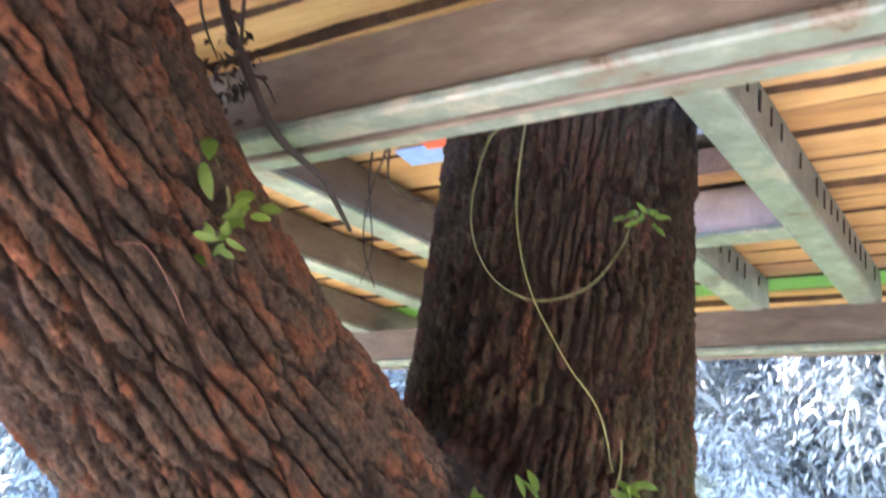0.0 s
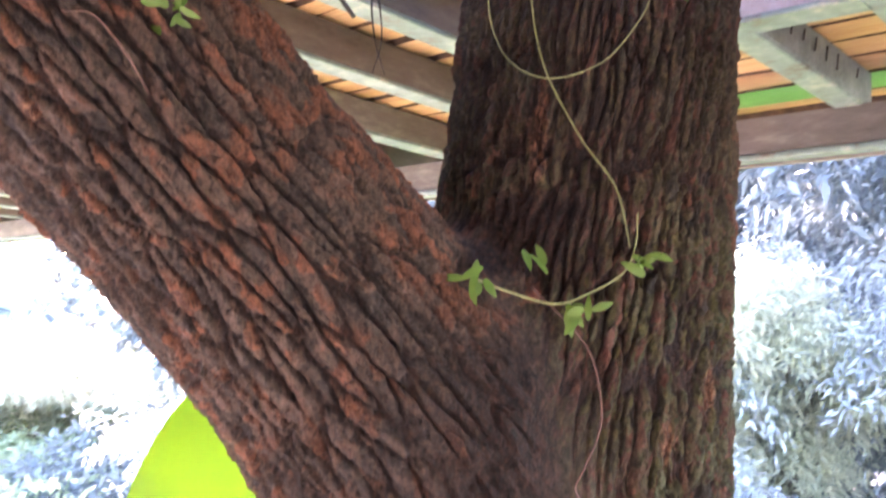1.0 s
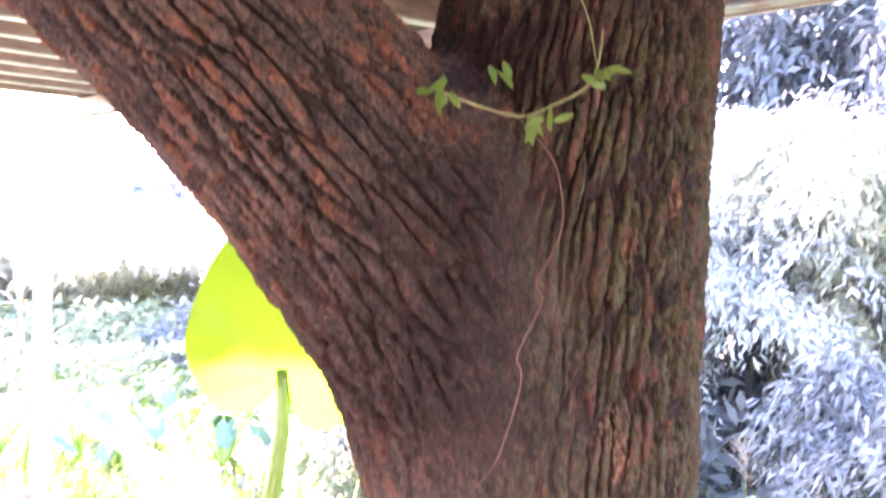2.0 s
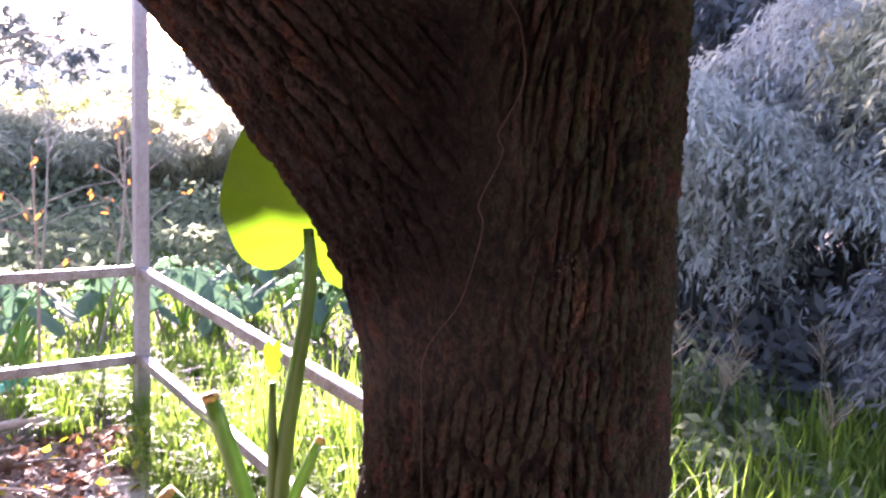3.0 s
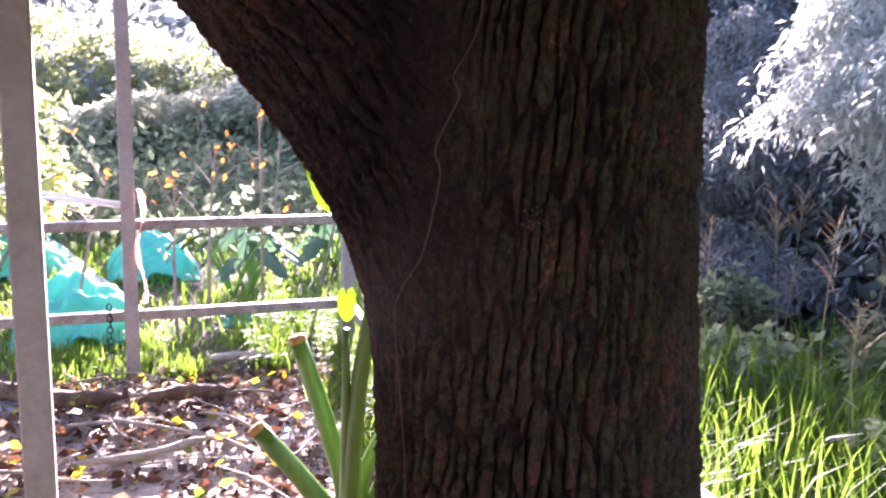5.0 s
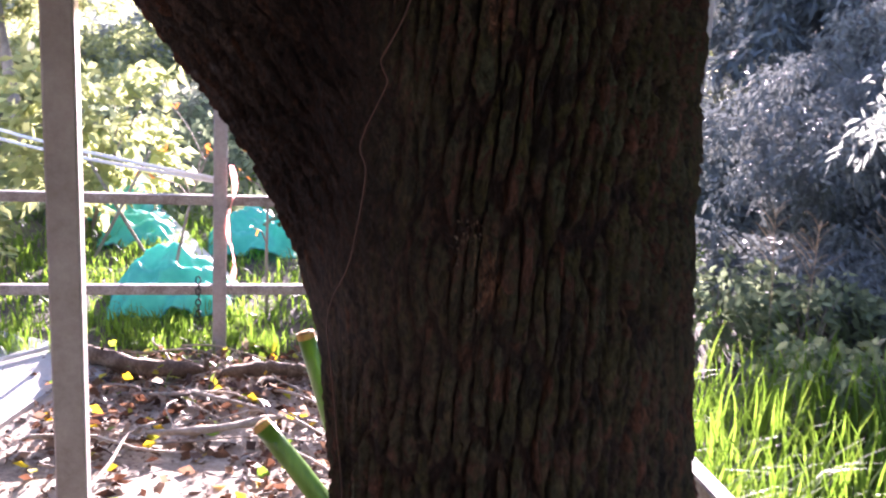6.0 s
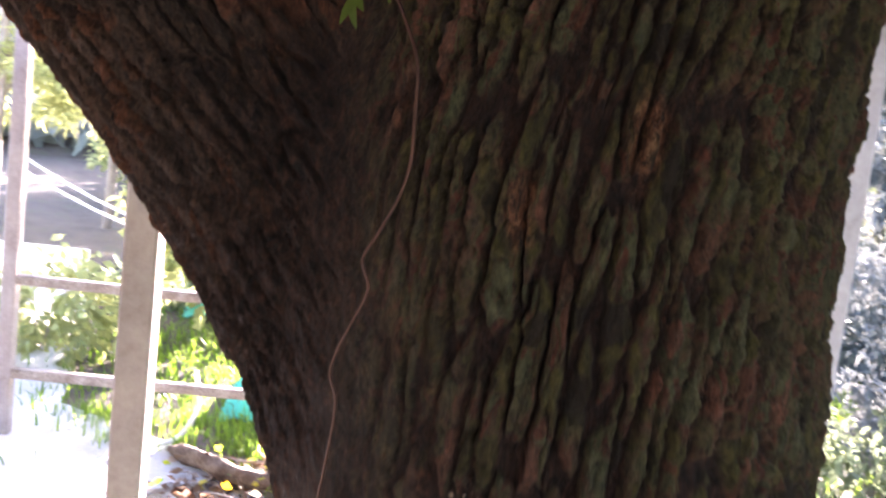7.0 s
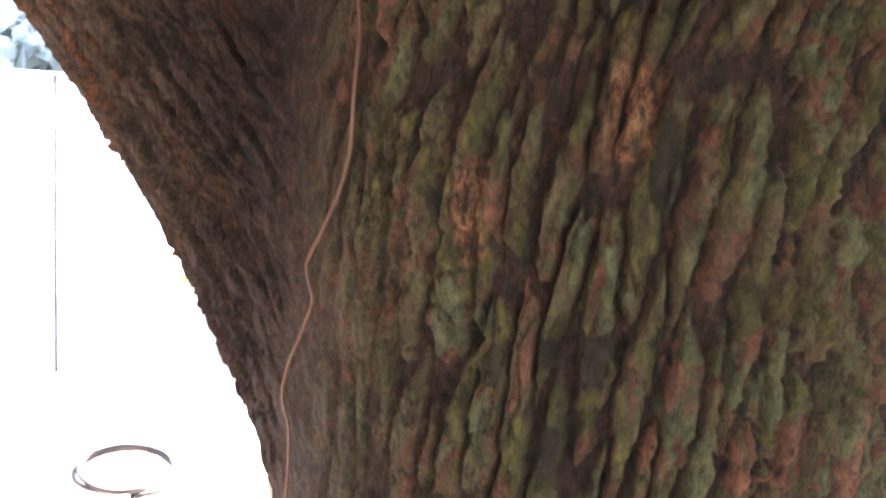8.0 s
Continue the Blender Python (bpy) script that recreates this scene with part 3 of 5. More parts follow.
def line_distance(p, line):
    best = np.full(len(p), 9.0, np.float32)
    for a, b in zip(line[:-1].astype(np.float32), line[1:].astype(np.float32)):
        d = b[:3] - a[:3]
        q = p - a[:3]
        t = np.clip((q @ d) / (d @ d), 0, 1)
        q -= t[:, None] * d
        best = np.minimum(best, np.sqrt((q * q).sum(1)) - (a[3] + t * (b[3] - a[3])))
    return best


def tree_field(p, blend=0.055):
    """Distance to the smooth union of stem and limb, and to each."""
    p = np.asarray(p, np.float32)
    fs, fl = line_distance(p, STEM_LINE), line_distance(p, LIMB_LINE)
    h = np.maximum(blend - np.abs(fs - fl), 0) / blend
    return np.minimum(fs, fl) - h * h * blend / 4, fs, fl


def tree_normal(p, e=0.004):
    g = np.stack([tree_field(p + np.eye(3)[k] * e)[0] - tree_field(p - np.eye(3)[k] * e)[0] for k in range(3)], 1)
    return g / (np.linalg.norm(g, axis=1)[:, None] + 1e-9)


def snap(points, out=0.008):
    """Lays places onto the bark."""
    p = np.asarray(points, float)
    for _ in range(6):
        p = p - tree_normal(p) * (tree_field(p)[0] - out)[:, None]
    return p


def plates(x, y, seed):
    """Cells of a jittered grid: gap to the next cell, the cell's own random value."""
    xi, yi = np.floor(x).astype(np.int64), np.floor(y).astype(np.int64)
    f1, f2, who = np.full(len(x), 9.0), np.full(len(x), 9.0), np.zeros(len(x))
    for dx in (-1, 0, 1):
        for dy in (-1, 0, 1):
            cx, cy = xi + dx, yi + dy
            h = (cx * 73856093 ^ cy * 19349663 ^ (seed + 11) * 83492791) & 0x7FFFFFFF
            h = ((h ^ (h >> 13)) * 1274126177) & 0x7FFFFFFF
            jx, jy, r = (h & 255) / 255.0, ((h >> 8) & 255) / 255.0, ((h >> 16) & 255) / 255.0
            d = np.hypot(cx + 0.1 + 0.8 * jx - x, cy + 0.05 + 0.9 * jy - y)
            near = d < f1
            f2 = np.where(near, f1, np.minimum(f2, d))
            who = np.where(near, r, who)
            f1 = np.where(near, d, f1)
    return f2 - f1, who


def bark_relief(a, s, cell_a, cell_s, seed, gap):
    """Flat flaking plates between long narrow furrows: height in metres below the outermost, plate's own random value, share of plate top."""
    a0, s0 = a, s
    a = a + 0.011 * fbm(a / 0.03, s / 0.07, seed + 50, 3) + 0.0048 * fbm(a / 0.0065, s / 0.010, seed + 40, 4)
    s = s + 0.024 * fbm(a / 0.02, s / 0.04, seed + 45, 3) + 0.008 * fbm(a / 0.006, s / 0.008, seed + 47, 3)
    edge, ridge = plates(a / cell_a, s / cell_s, seed + 5)
    wide = 0.12 + 0.16 * value_noise(a0 / 0.03, s0 / 0.07, seed + 33)
    q = np.clip((edge - gap + 0.26 * fbm(a0 / 0.0045, s0 / 0.008, seed + 70, 2)) / wide, 0, 1)
    edge2, who = plates(a / (cell_a * 0.8) + 0.7 * ridge, s / (cell_s * 0.22) + 3 * ridge, seed + 6)
    crack = np.clip((edge2 - 0.02) / 0.1, 0, 1)
    # thin layers flaked off to different depths, each with a sharp rim
    sheet = 0.5 + 1.25 * fbm(a0 / 0.009, s0 / 0.018, seed + 66, 4) + 0.35 * (who - 0.5)
    step = sheet * 4
    layer = np.clip((np.floor(step) + np.clip((step - np.floor(step)) / 0.1, 0, 1)) / 4, 0, 1)
    grit = fbm(a0 / 0.003, s0 / 0.004, seed + 60, 3)
    big = 0.010 * fbm(a0 / 0.11, s0 / 0.25, seed + 7, 2)
    h = 0.0095 * (q - 1) + 0.0025 * (ridge - 1) * q + 0.0022 * (crack - 1) * (0.3 + 0.7 * q) + 0.0055 * (layer - 1) * (0.35 + 0.65 * q) + 0.0026 * grit + big
    tone = 0.2 * ridge + 0.38 * who + 0.24 * layer + 0.18 * (0.5 + 1.7 * fbm(a0 / 0.04, s0 / 0.06, seed + 90, 3))
    return h, tone, q * (0.3 + 0.7 * crack)


# bare, lighter places where bark has fallen off: place, half width, half height
BARE = ((0.051, 0.902, 1.894, 0.009, 0.05), (0.177, 0.912, 1.408, 0.012, 0.045), (-0.224, 0.575, 2.02, 0.009, 0.03), (-0.267, 0.605, 1.847, 0.008, 0.014), (0.216, 0.96, 1.66, 0.007, 0.03), (0.175, 0.915, 1.62, 0.006, 0.02))


def bare_share(p):
    best = np.zeros(len(p))
    for x, y, z, w, hgt in BARE:
        d = np.hypot(np.hypot(p[:, 0] - x, (p[:, 1] - y) * 0.5) / w, (p[:, 2] - z) / hgt)
        best = np.maximum(best, np.clip((1.25 - d + 1.2 * fbm(p[:, 0] / 0.012, p[:, 2] / 0.02, 5, 3)) / 0.7, 0, 1))
    return best * 0.9


def bark_skin(line, along, n_round, away, own, cell_a, cell_s, seed):
    """One limb's skin on the common surface: verts, quads, plate values, lichen share."""
    fine = smooth_path(line, 200)
    seg = np.r_[0, np.cumsum(np.linalg.norm(np.diff(fine[:, :3], axis=0), axis=1))]
    along = along * seg[-1]
    axis = np.stack([np.interp(along, seg, fine[:, k]) for k in range(4)], 1)
    t = np.gradient(axis[:, :3], axis=0)
    t /= np.linalg.norm(t, axis=1)[:, None]
    a = away - t * (t @ away)[:, None]
    a /= np.linalg.norm(a, axis=1)[:, None]
    b = np.cross(t, a)
    n1 = n_round + 1
    k = np.linspace(0, 1, n1)
    th = 2 * np.pi * k + 0.68 * np.sin(2 * np.pi * k)
    way = (np.cos(th)[None, :, None] * a[:, None] + np.sin(th)[None, :, None] * b[:, None]).reshape(-1, 3)
    base = np.repeat(axis[:, None, :3], n1, 1).reshape(-1, 3)
    rad = np.repeat(axis[:, None, 3], n1, 1).ravel()
    for _ in range(4):
        rad = np.clip(rad - tree_field(base + way * rad[:, None])[0] * 0.95, 0.05, 0.5)
    p = base + way * rad[:, None]
    f, fs, fl = tree_field(p)
    mine, other = (fs, fl) if own == 0 else (fl, fs)
    grid = p.reshape(len(along), n1, 3)
    nrm = np.cross(np.gradient(grid, axis=1), np.gradient(grid, axis=0)).reshape(-1, 3)
    nrm /= np.linalg.norm(nrm, axis=1)[:, None] + 1e-12
    nrm *= np.sign((nrm * way).sum(1))[:, None]
    arc = np.tile(th, len(along)) * 0.165
    run = np.repeat(along, n1)
    h, who, top = bark_relief(arc - (0.08 * run if own == 0 else 0), run, cell_a, cell_s, seed, 0.1 if own == 0 else 0.065)
    h = 1.4 * h + 0.0045 if own == 0 else 1.2 * h + 0.002
    # finely scaled collar where limb and trunk have grown together
    common = 0.006 * fbm(p[:, 0] / 0.012 + p[:, 1] / 0.02, p[:, 2] / 0.016, 77, 4) - 0.005
    w = np.clip((np.abs(fs - fl) - 0.003) / 0.045, 0, 1)
    p = p + nrm * (h * w + common * (1 - w))[:, None]
    i = np.arange(len(along) - 1)[:, None] * n1 + np.arange(n_round)[None]
    q = np.stack([i, i + 1, i + n1 + 1, i + n1], -1).reshape(-1, 4)
    keep = (mine - other)[q].min(1) < 0.003
    share = np.clip((fl - fs) / 0.07 + 0.18, 0, 1) * np.clip(top * 2.6 - 0.2, 0, 1)
    # furrow shade painted into the colour, fading towards the plate tops
    shade_dark_share = (np.clip((fl - fs) / 0.05, 0, 1) if own == 0 else 0.8) * (1 - np.clip(top * 2.6 - 0.2, 0, 1))
    # near-black patch in the fork
    fork_dark = np.hypot((p[:, 0] - 0.045) / 0.075, (p[:, 2] - 1.805) / 0.05) - 1.3 * fbm(p[:, 0] / 0.03, p[:, 2] / 0.03, 15, 4)
    fork_dark = np.clip((1.1 - fork_dark) / 0.45, 0, 1) * (p[:, 1] < 1.0)
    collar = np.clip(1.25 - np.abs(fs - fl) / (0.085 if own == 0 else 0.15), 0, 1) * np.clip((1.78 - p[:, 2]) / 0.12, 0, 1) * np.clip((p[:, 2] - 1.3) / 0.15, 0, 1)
    if own == 0:  # bark colour darkened above the fork
        shade_dark_share = np.maximum(shade_dark_share, np.clip((p[:, 2] - 1.76) / 0.14, 0, 1) * np.clip(0.9 + 1.4 * fbm(p[:, 0] / 0.05, p[:, 2] / 0.2, 27, 4), 0, 1))
    else:
        who = who + 0.04
    shade_dark_share = np.maximum(np.maximum(shade_dark_share, fork_dark), collar * (1.05 + 0.9 * fbm(p[:, 0] / 0.02, p[:, 2] / 0.03, 25, 4)))
    share = share * (1 - fork_dark) * (1 - 0.6 * np.clip((p[:, 2] - 1.76) / 0.14, 0, 1))
    # grey smooth scar beside the vine
    scar = np.clip(1.3 - np.hypot(np.hypot(p[:, 0] - 0.115, p[:, 1] - 0.9) / 0.028, (p[:, 2] - 1.565) / 0.05) + 1.2 * fbm(p[:, 0] / 0.02, p[:, 2] / 0.02, 35, 3), 0, 1)
    shade_dark_share = shade_dark_share * (1 - 0.85 * scar)
    share = np.maximum(share, 0.7 * scar)
    return p, q[keep], who, share, bare_share(p), shade_dark_share


def build_tree():
    tree = thing("forked_tree", "old forked tree, furrowed red-brown bark, growing through the roof", "tree", at=(0.03, 1.16, 0))
    away = np.array([-0.72, 0.69, 0.0])
    stem_runs = np.r_[np.linspace(0, 0.83, 50), np.linspace(0.835, 2.3, 740), np.linspace(2.306, 2.7, 40)] / 2.7
    limb_runs = np.linspace(0.0, 1.0, 640)
    for name, line, runs, n, own, ca, cs, sd, label in (("trunk", STEM_LINE, stem_runs, 470, 0, 0.013, 0.105, 3, "upright trunk, grey-green lichen on brown plates"), ("limb", LIMB_LINE, limb_runs, 430, 1, 0.021, 0.095, 8, "leaning limb with reddish bark")):
        p, q, who, share, bare, shade_dark_share = bark_skin(line, runs, n, away, own, ca, cs, sd)
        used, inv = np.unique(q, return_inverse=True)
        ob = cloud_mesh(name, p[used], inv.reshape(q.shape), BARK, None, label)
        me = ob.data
        for key, val in (("plate", who[used]), ("lichen", share[used]), ("bare", bare[used]), ("shade_dark", shade_dark_share[used])):
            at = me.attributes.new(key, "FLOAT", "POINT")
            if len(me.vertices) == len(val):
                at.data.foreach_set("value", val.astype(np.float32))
        me.polygons.foreach_set("use_smooth", [True] * len(me.polygons))
        under(ob, tree)


build_tree()


# ---- climbing vines ----
def leaf_blade(base, way, normal, length, width, bend=0.3, nx=7, ny=5, lobes=0.0):
    """A broad leaf as a curved sheet with a raised midrib, thickened by its two sides' fold."""
    base, way, normal = (np.asarray(x, float) for x in (base, way, normal))
    way = way / np.linalg.norm(way)
    side = np.cross(way, normal)
    side /= np.linalg.norm(side)
    normal = np.cross(side, way)
    verts = []
    for i in range(nx):
        s = i / (nx - 1)
        half = width / 2 * (math.sin(math.pi * min(1, s * 0.93 + 0.07)) ** 0.75) * (1 - 0.25 * s) * (1 + lobes * math.sin(s * 14))
        for j in range(ny):
            c = 2 * j / (ny - 1) - 1
            verts.append(base + way * length * s + side * half * c + normal * (-bend * length * s * s + 0.18 * half * abs(c) - 0.3 * bend * half * c * c))
    faces = [(i * ny + j, i * ny + j + 1, (i + 1) * ny + j + 1, (i + 1) * ny + j) for i in range(nx - 1) for j in range(ny - 1)]
    return np.array(verts), faces


def climber(name, label, stem_points, radius, stem_mat, leaves, lay=True, n=60):
    """A vine: its stem and each of its leaves."""
    path = smooth_path(stem_points, n)
    if lay:
        path = snap(path, radius * 0.9 + 0.0025)
    ob = thing(name, label, "vine", at=tuple(path[-1]))
    v, f = tube_data(path, np.linspace(radius, radius * 0.7, len(path)), 6)
    under(mesh("stem", v, f, stem_mat, None, smooth=True), ob)
    for base, way, nrm, length, width in leaves:
        v, f = leaf_blade(base, way, nrm, length, width)
        under(mesh("leaf", v, f, VINE_LEAF, None, smooth=True), ob)
    return ob


def leaf_bunch(centre, out, n, length, width, seed):
    r = np.random.default_rng(seed)
    got = []
    for k in range(n):
        way = np.array([r.normal(0, 0.8), r.normal(0, 0.4), r.normal(-0.35, 0.6)]) + np.asarray(out) * 0.45
        got.append((np.asarray(centre) + r.normal(0, 0.007, 3) + np.asarray(out) * 0.008, way, np.asarray(out) + r.normal(0, 0.3, 3), length * r.uniform(0.7, 1.2), width * r.uniform(0.8, 1.2)))
    return got


FRONT = (0.0, -1.0, 0.1)
climber("brown_vine", "thin brown vine stem winding down the bark", [(0.05, 0.89, 1.75), (0.085, 0.888, 1.716), (0.104, 0.887, 1.692), (0.112, 0.884, 1.665), (0.115, 0.883, 1.638), (0.111, 0.881, 1.617), (0.102, 0.876, 1.595), (0.094, 0.871, 1.578), (0.096, 0.872, 1.569), (0.1, 0.873, 1.56), (0.093, 0.87, 1.541), (0.084, 0.866, 1.52), (0.079, 0.866, 1.504), (0.084, 0.868, 1.486), (0.075, 0.871, 1.444), (0.06, 0.874, 1.399), (0.036, 0.878, 1.366), (0.022, 0.884, 1.344), (0.015, 0.889, 1.322), (0.012, 0.899, 1.277), (0.0, 0.9, 1.1)], 0.0011, VINE_STEM, [], n=140)
climber("green_vine", "yellow-green vine hanging down the upright trunk", [(0.043, 0.9, 2.15), (0.035, 0.9, 2.069), (0.041, 0.9, 2.008), (0.06, 0.9, 1.949), (0.092, 0.89, 1.89), (0.125, 0.9, 1.845), (0.14, 0.9, 1.79)], 0.0010, GREEN_STEM, [])
climber("looped_vine", "green vine tendril in a wide loop with a leafy end", [(0.036, 0.91, 2.14), (0.007, 0.93, 2.126), (-0.008, 0.94, 2.047), (0.012, 0.92, 1.981), (0.058, 0.90, 1.949), (0.112, 0.89, 1.963), (0.146, 0.9, 2.006), (0.159, 0.9, 2.038)], 0.0009, GREEN_STEM, leaf_bunch((0.163, 0.895, 2.035), FRONT, 14, 0.015, 0.006, 5))
fork_sprig = leaf_bunch((0.012, 0.825, 1.752), FRONT, 7, 0.021, 0.009, 11) + leaf_bunch((0.098, 0.86, 1.728), FRONT, 7, 0.02, 0.009, 12) + leaf_bunch((0.145, 0.885, 1.77), FRONT, 6, 0.022, 0.009, 13) + leaf_bunch((0.065, 0.86, 1.765), (0.1, -0.6, 0.8), 3, 0.022, 0.008, 14)
climber("leafy_vine", "green vine sprig with small pointed leaves in the tree's fork", [(0.0, 0.83, 1.755), (0.03, 0.85, 1.744), (0.073, 0.865, 1.734), (0.104, 0.87, 1.745), (0.133, 0.885, 1.765), (0.143, 0.888, 1.79), (0.145, 0.893, 1.82)], 0.0012, GREEN_STEM, fork_sprig, lay=False)
climber("limb_vine", "small bright green leafy sprig on the leaning limb", [(-0.195, 0.61, 1.985), (-0.185, 0.62, 1.965), (-0.178, 0.63, 1.945), (-0.185, 0.62, 1.92)], 0.002, GREEN_STEM, leaf_bunch((-0.2, 0.60, 1.965), FRONT, 3, 0.024, 0.013, 21) + leaf_bunch((-0.168, 0.62, 1.935), FRONT, 11, 0.017, 0.009, 22) + leaf_bunch((-0.176, 0.62, 1.918), FRONT, 7, 0.014, 0.007, 23), lay=False)
climber("dry_tendril", "thin dry tendril on the limb's bark", [(-0.243, 0.58, 1.907), (-0.227, 0.59, 1.905), (-0.212, 0.61, 1.884), (-0.205, 0.63, 1.864)], 0.0008, VINE_STEM, [])

# pale crumbs of chewed bark stuck round the bare patch
cr = np.random.default_rng(44)
turn = cr.uniform(0, 2 * np.pi, 80)
ring = np.stack([0.173 + 0.019 * np.cos(turn) + cr.normal(0, 0.004, 80), np.full(80, 0.9), 1.406 + 0.044 * np.sin(turn) + cr.normal(0, 0.007, 80)], 1)
v_, f_ = leaf_cloud(snap(ring, 0.001), cr.normal(0, 1, (80, 3)), 0.0034, 0.0024, 45, 0.4, 0.6)
tagged(cloud_mesh("bark_crumbs", v_, f_, BROWN_LOG), "pale crumbs of chewed bark round a bare patch", "crumbs", kind="stuff")

# ---- plants and clutter ----
garden = True


def spray_mass(centre, radii, n_sprays, per, length, width, droop, seed, spread=0.22, hollow=0.45):
    """Leaves in hanging sprays spread through an uneven mound."""
    r = np.random.default_rng(seed)
    d = r.normal(0, 1, (n_sprays, 3))
    d /= np.linalg.norm(d, axis=1)[:, None]
    lump = 1 + 0.5 * fbm(np.arctan2(d[:, 1], d[:, 0]) * 2.2 + 5, d[:, 2] * 3 + 5, seed, 3)
    rad = r.uniform(hollow, 1.0, n_sprays) ** 0.6 * lump
    c = np.asarray(centre) + d * np.asarray(radii) * rad[:, None]
    way = d * np.array([0.8, 0.8, 0.3]) + np.array([0, 0, -droop])
    cc = np.repeat(c, per, 0)
    ww = np.repeat(way, per, 0)
    run = r.uniform(0, 1, (len(cc), 1))
    wn_ = ww / np.linalg.norm(ww, axis=1)[:, None]
    cc = cc + wn_ * run * spread * 1.8 + r.normal(0, spread * 0.28, cc.shape)
    return leaf_cloud(cc, ww, length, width, seed + 1, 0.2, 0.55)


def arched_sprays(starts, outs, reach, per, length, width, seed):
    """Leaves hanging along arching side twigs: verts, faces."""
    r = np.random.default_rng(seed)
    n = len(starts)
    L = reach * r.uniform(0.5, 1.2, n)
    s = r.uniform(0.05, 1.0, (n, per)) ** 0.8
    rise = r.uniform(0.05, 0.35, n)
    x = (s * L[:, None] * 0.75)[..., None] * outs[:, None]
    z = L[:, None] * (rise[:, None] * s - 0.85 * s * s)
    c = starts[:, None] + x
    c[..., 2] += z
    c = c.reshape(-1, 3) + r.normal(0, reach * 0.09, (n * per, 3))
    way = np.repeat(outs * 0.55, per, 0)
    way[:, 2] -= 0.45 + 0.7 * s.ravel()
    return leaf_cloud(c, way, length, width, seed + 1, 0.2, 0.75)


def bamboo(u, v, height, wide, seed, n=800, per=26, mat=None, label="grey-green bamboo clump with drooping leafy sprays", name="bamboo_clump", culms=14, leaf=(0.075, 0.019), low=0.2):
    r = np.random.default_rng(seed)
    foot = P(u, v)
    ob = thing(name, label, "bamboo", "bamboo grove", at=tuple(foot))
    starts, outs = [], []
    for k in range(culms):
        a = 2 * np.pi * (k + r.uniform(-0.4, 0.4)) / culms
        way = np.array([math.cos(a), math.sin(a), 0])
        q = r.uniform(0.25, 1.0)
        f0 = foot + way * 0.4 * wide * r.uniform(0.1, 0.5) - np.array([0, 0, 0.1])
        h = height * r.uniform(0.72, 1.0) * (1.05 - 0.25 * q)
        line = smooth_path([f0, f0 + way * wide * q * 0.22 + np.array([0, 0, h * 0.62]), f0 + way * wide * q * 0.62 + np.array([0, 0, h]), f0 + way * wide * q * 1.1 + np.array([0, 0, h * 0.84])], 16)
        v_, f_ = tube_data(line, np.linspace(0.009, 0.003, 16), 5)
        under(mesh("culm", v_, f_, CULM, None, smooth=True), ob)
        m = n // culms
        s = r.uniform(low, 1.0, m) ** 0.8 * 15
        i = np.minimum(s.astype(int), 14)
        c = line[i] + (line[i + 1] - line[i]) * (s - i)[:, None]
        b = r.uniform(0, 2 * np.pi, m)
        o = np.stack([np.cos(b), np.sin(b), np.zeros(m)], 1) + 0.5 * way
        starts.append(c + o * 0.05)
        outs.append(o / np.linalg.norm(o, axis=1)[:, None])
    v_, f_ = arched_sprays(np.concatenate(starts), np.concatenate(outs), 0.16 * height ** 0.5 + 0.12 * wide, per, leaf[0], leaf[1], seed * 31)
    under(cloud_mesh("foliage", v_, f_, mat or BAMBOO_LEAF), ob)
    return ob


# clumps at both ends take the darker leaf in place of shade
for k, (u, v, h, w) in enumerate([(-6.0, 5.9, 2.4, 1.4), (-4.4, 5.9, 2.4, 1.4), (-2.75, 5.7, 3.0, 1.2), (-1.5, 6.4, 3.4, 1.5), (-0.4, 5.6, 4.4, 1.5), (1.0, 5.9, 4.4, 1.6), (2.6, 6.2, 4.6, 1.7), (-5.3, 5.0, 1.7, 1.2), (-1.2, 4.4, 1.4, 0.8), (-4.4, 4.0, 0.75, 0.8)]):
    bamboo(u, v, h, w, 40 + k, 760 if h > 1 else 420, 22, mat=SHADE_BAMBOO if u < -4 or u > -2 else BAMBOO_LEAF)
# two clumps whose light is put into a paler leaf colour
bamboo(-3.3, 4.8, 2.5, 1.0, 57, 1250, 23, LIT_BAMBOO, "grey-green bamboo clump, light put into its paler drooping sprays")
bamboo(-2.05, 5.5, 2.75, 0.85, 58, 1100, 22, BANK_BAMBOO, "bamboo clump coloured bright as if sunlit, before the darker grove", leaf=(0.08, 0.02), low=0.1)
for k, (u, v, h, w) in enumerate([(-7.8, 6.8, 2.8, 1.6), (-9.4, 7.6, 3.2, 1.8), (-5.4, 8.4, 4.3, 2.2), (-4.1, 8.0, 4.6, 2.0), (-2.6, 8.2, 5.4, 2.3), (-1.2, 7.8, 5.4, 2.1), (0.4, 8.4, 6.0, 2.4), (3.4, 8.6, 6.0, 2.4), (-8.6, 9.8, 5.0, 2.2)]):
    bamboo(u, v, h, w, 60 + k, 720 if h > 4.4 else 480, 19, GROVE_SHADE, leaf=(0.16, 0.05), low=0.1)
for k, (u, v, h, w) in enumerate([(-13.2, 0.4, 0.9, 1.4), (-13.2, 1.9, 1.3, 1.5), (-13.4, 3.6, 1.65, 1.7), (-13.2, 5.4, 1.75, 1.8), (-12.6, 7.2, 1.6, 1.8)]):
    bamboo(u, v, h, w, 80 + k, 620, 24, BANK_BAMBOO, "low arching bamboo bush on the garden's far edge", "bamboo_bush", leaf=(0.18, 0.03), low=0.05)


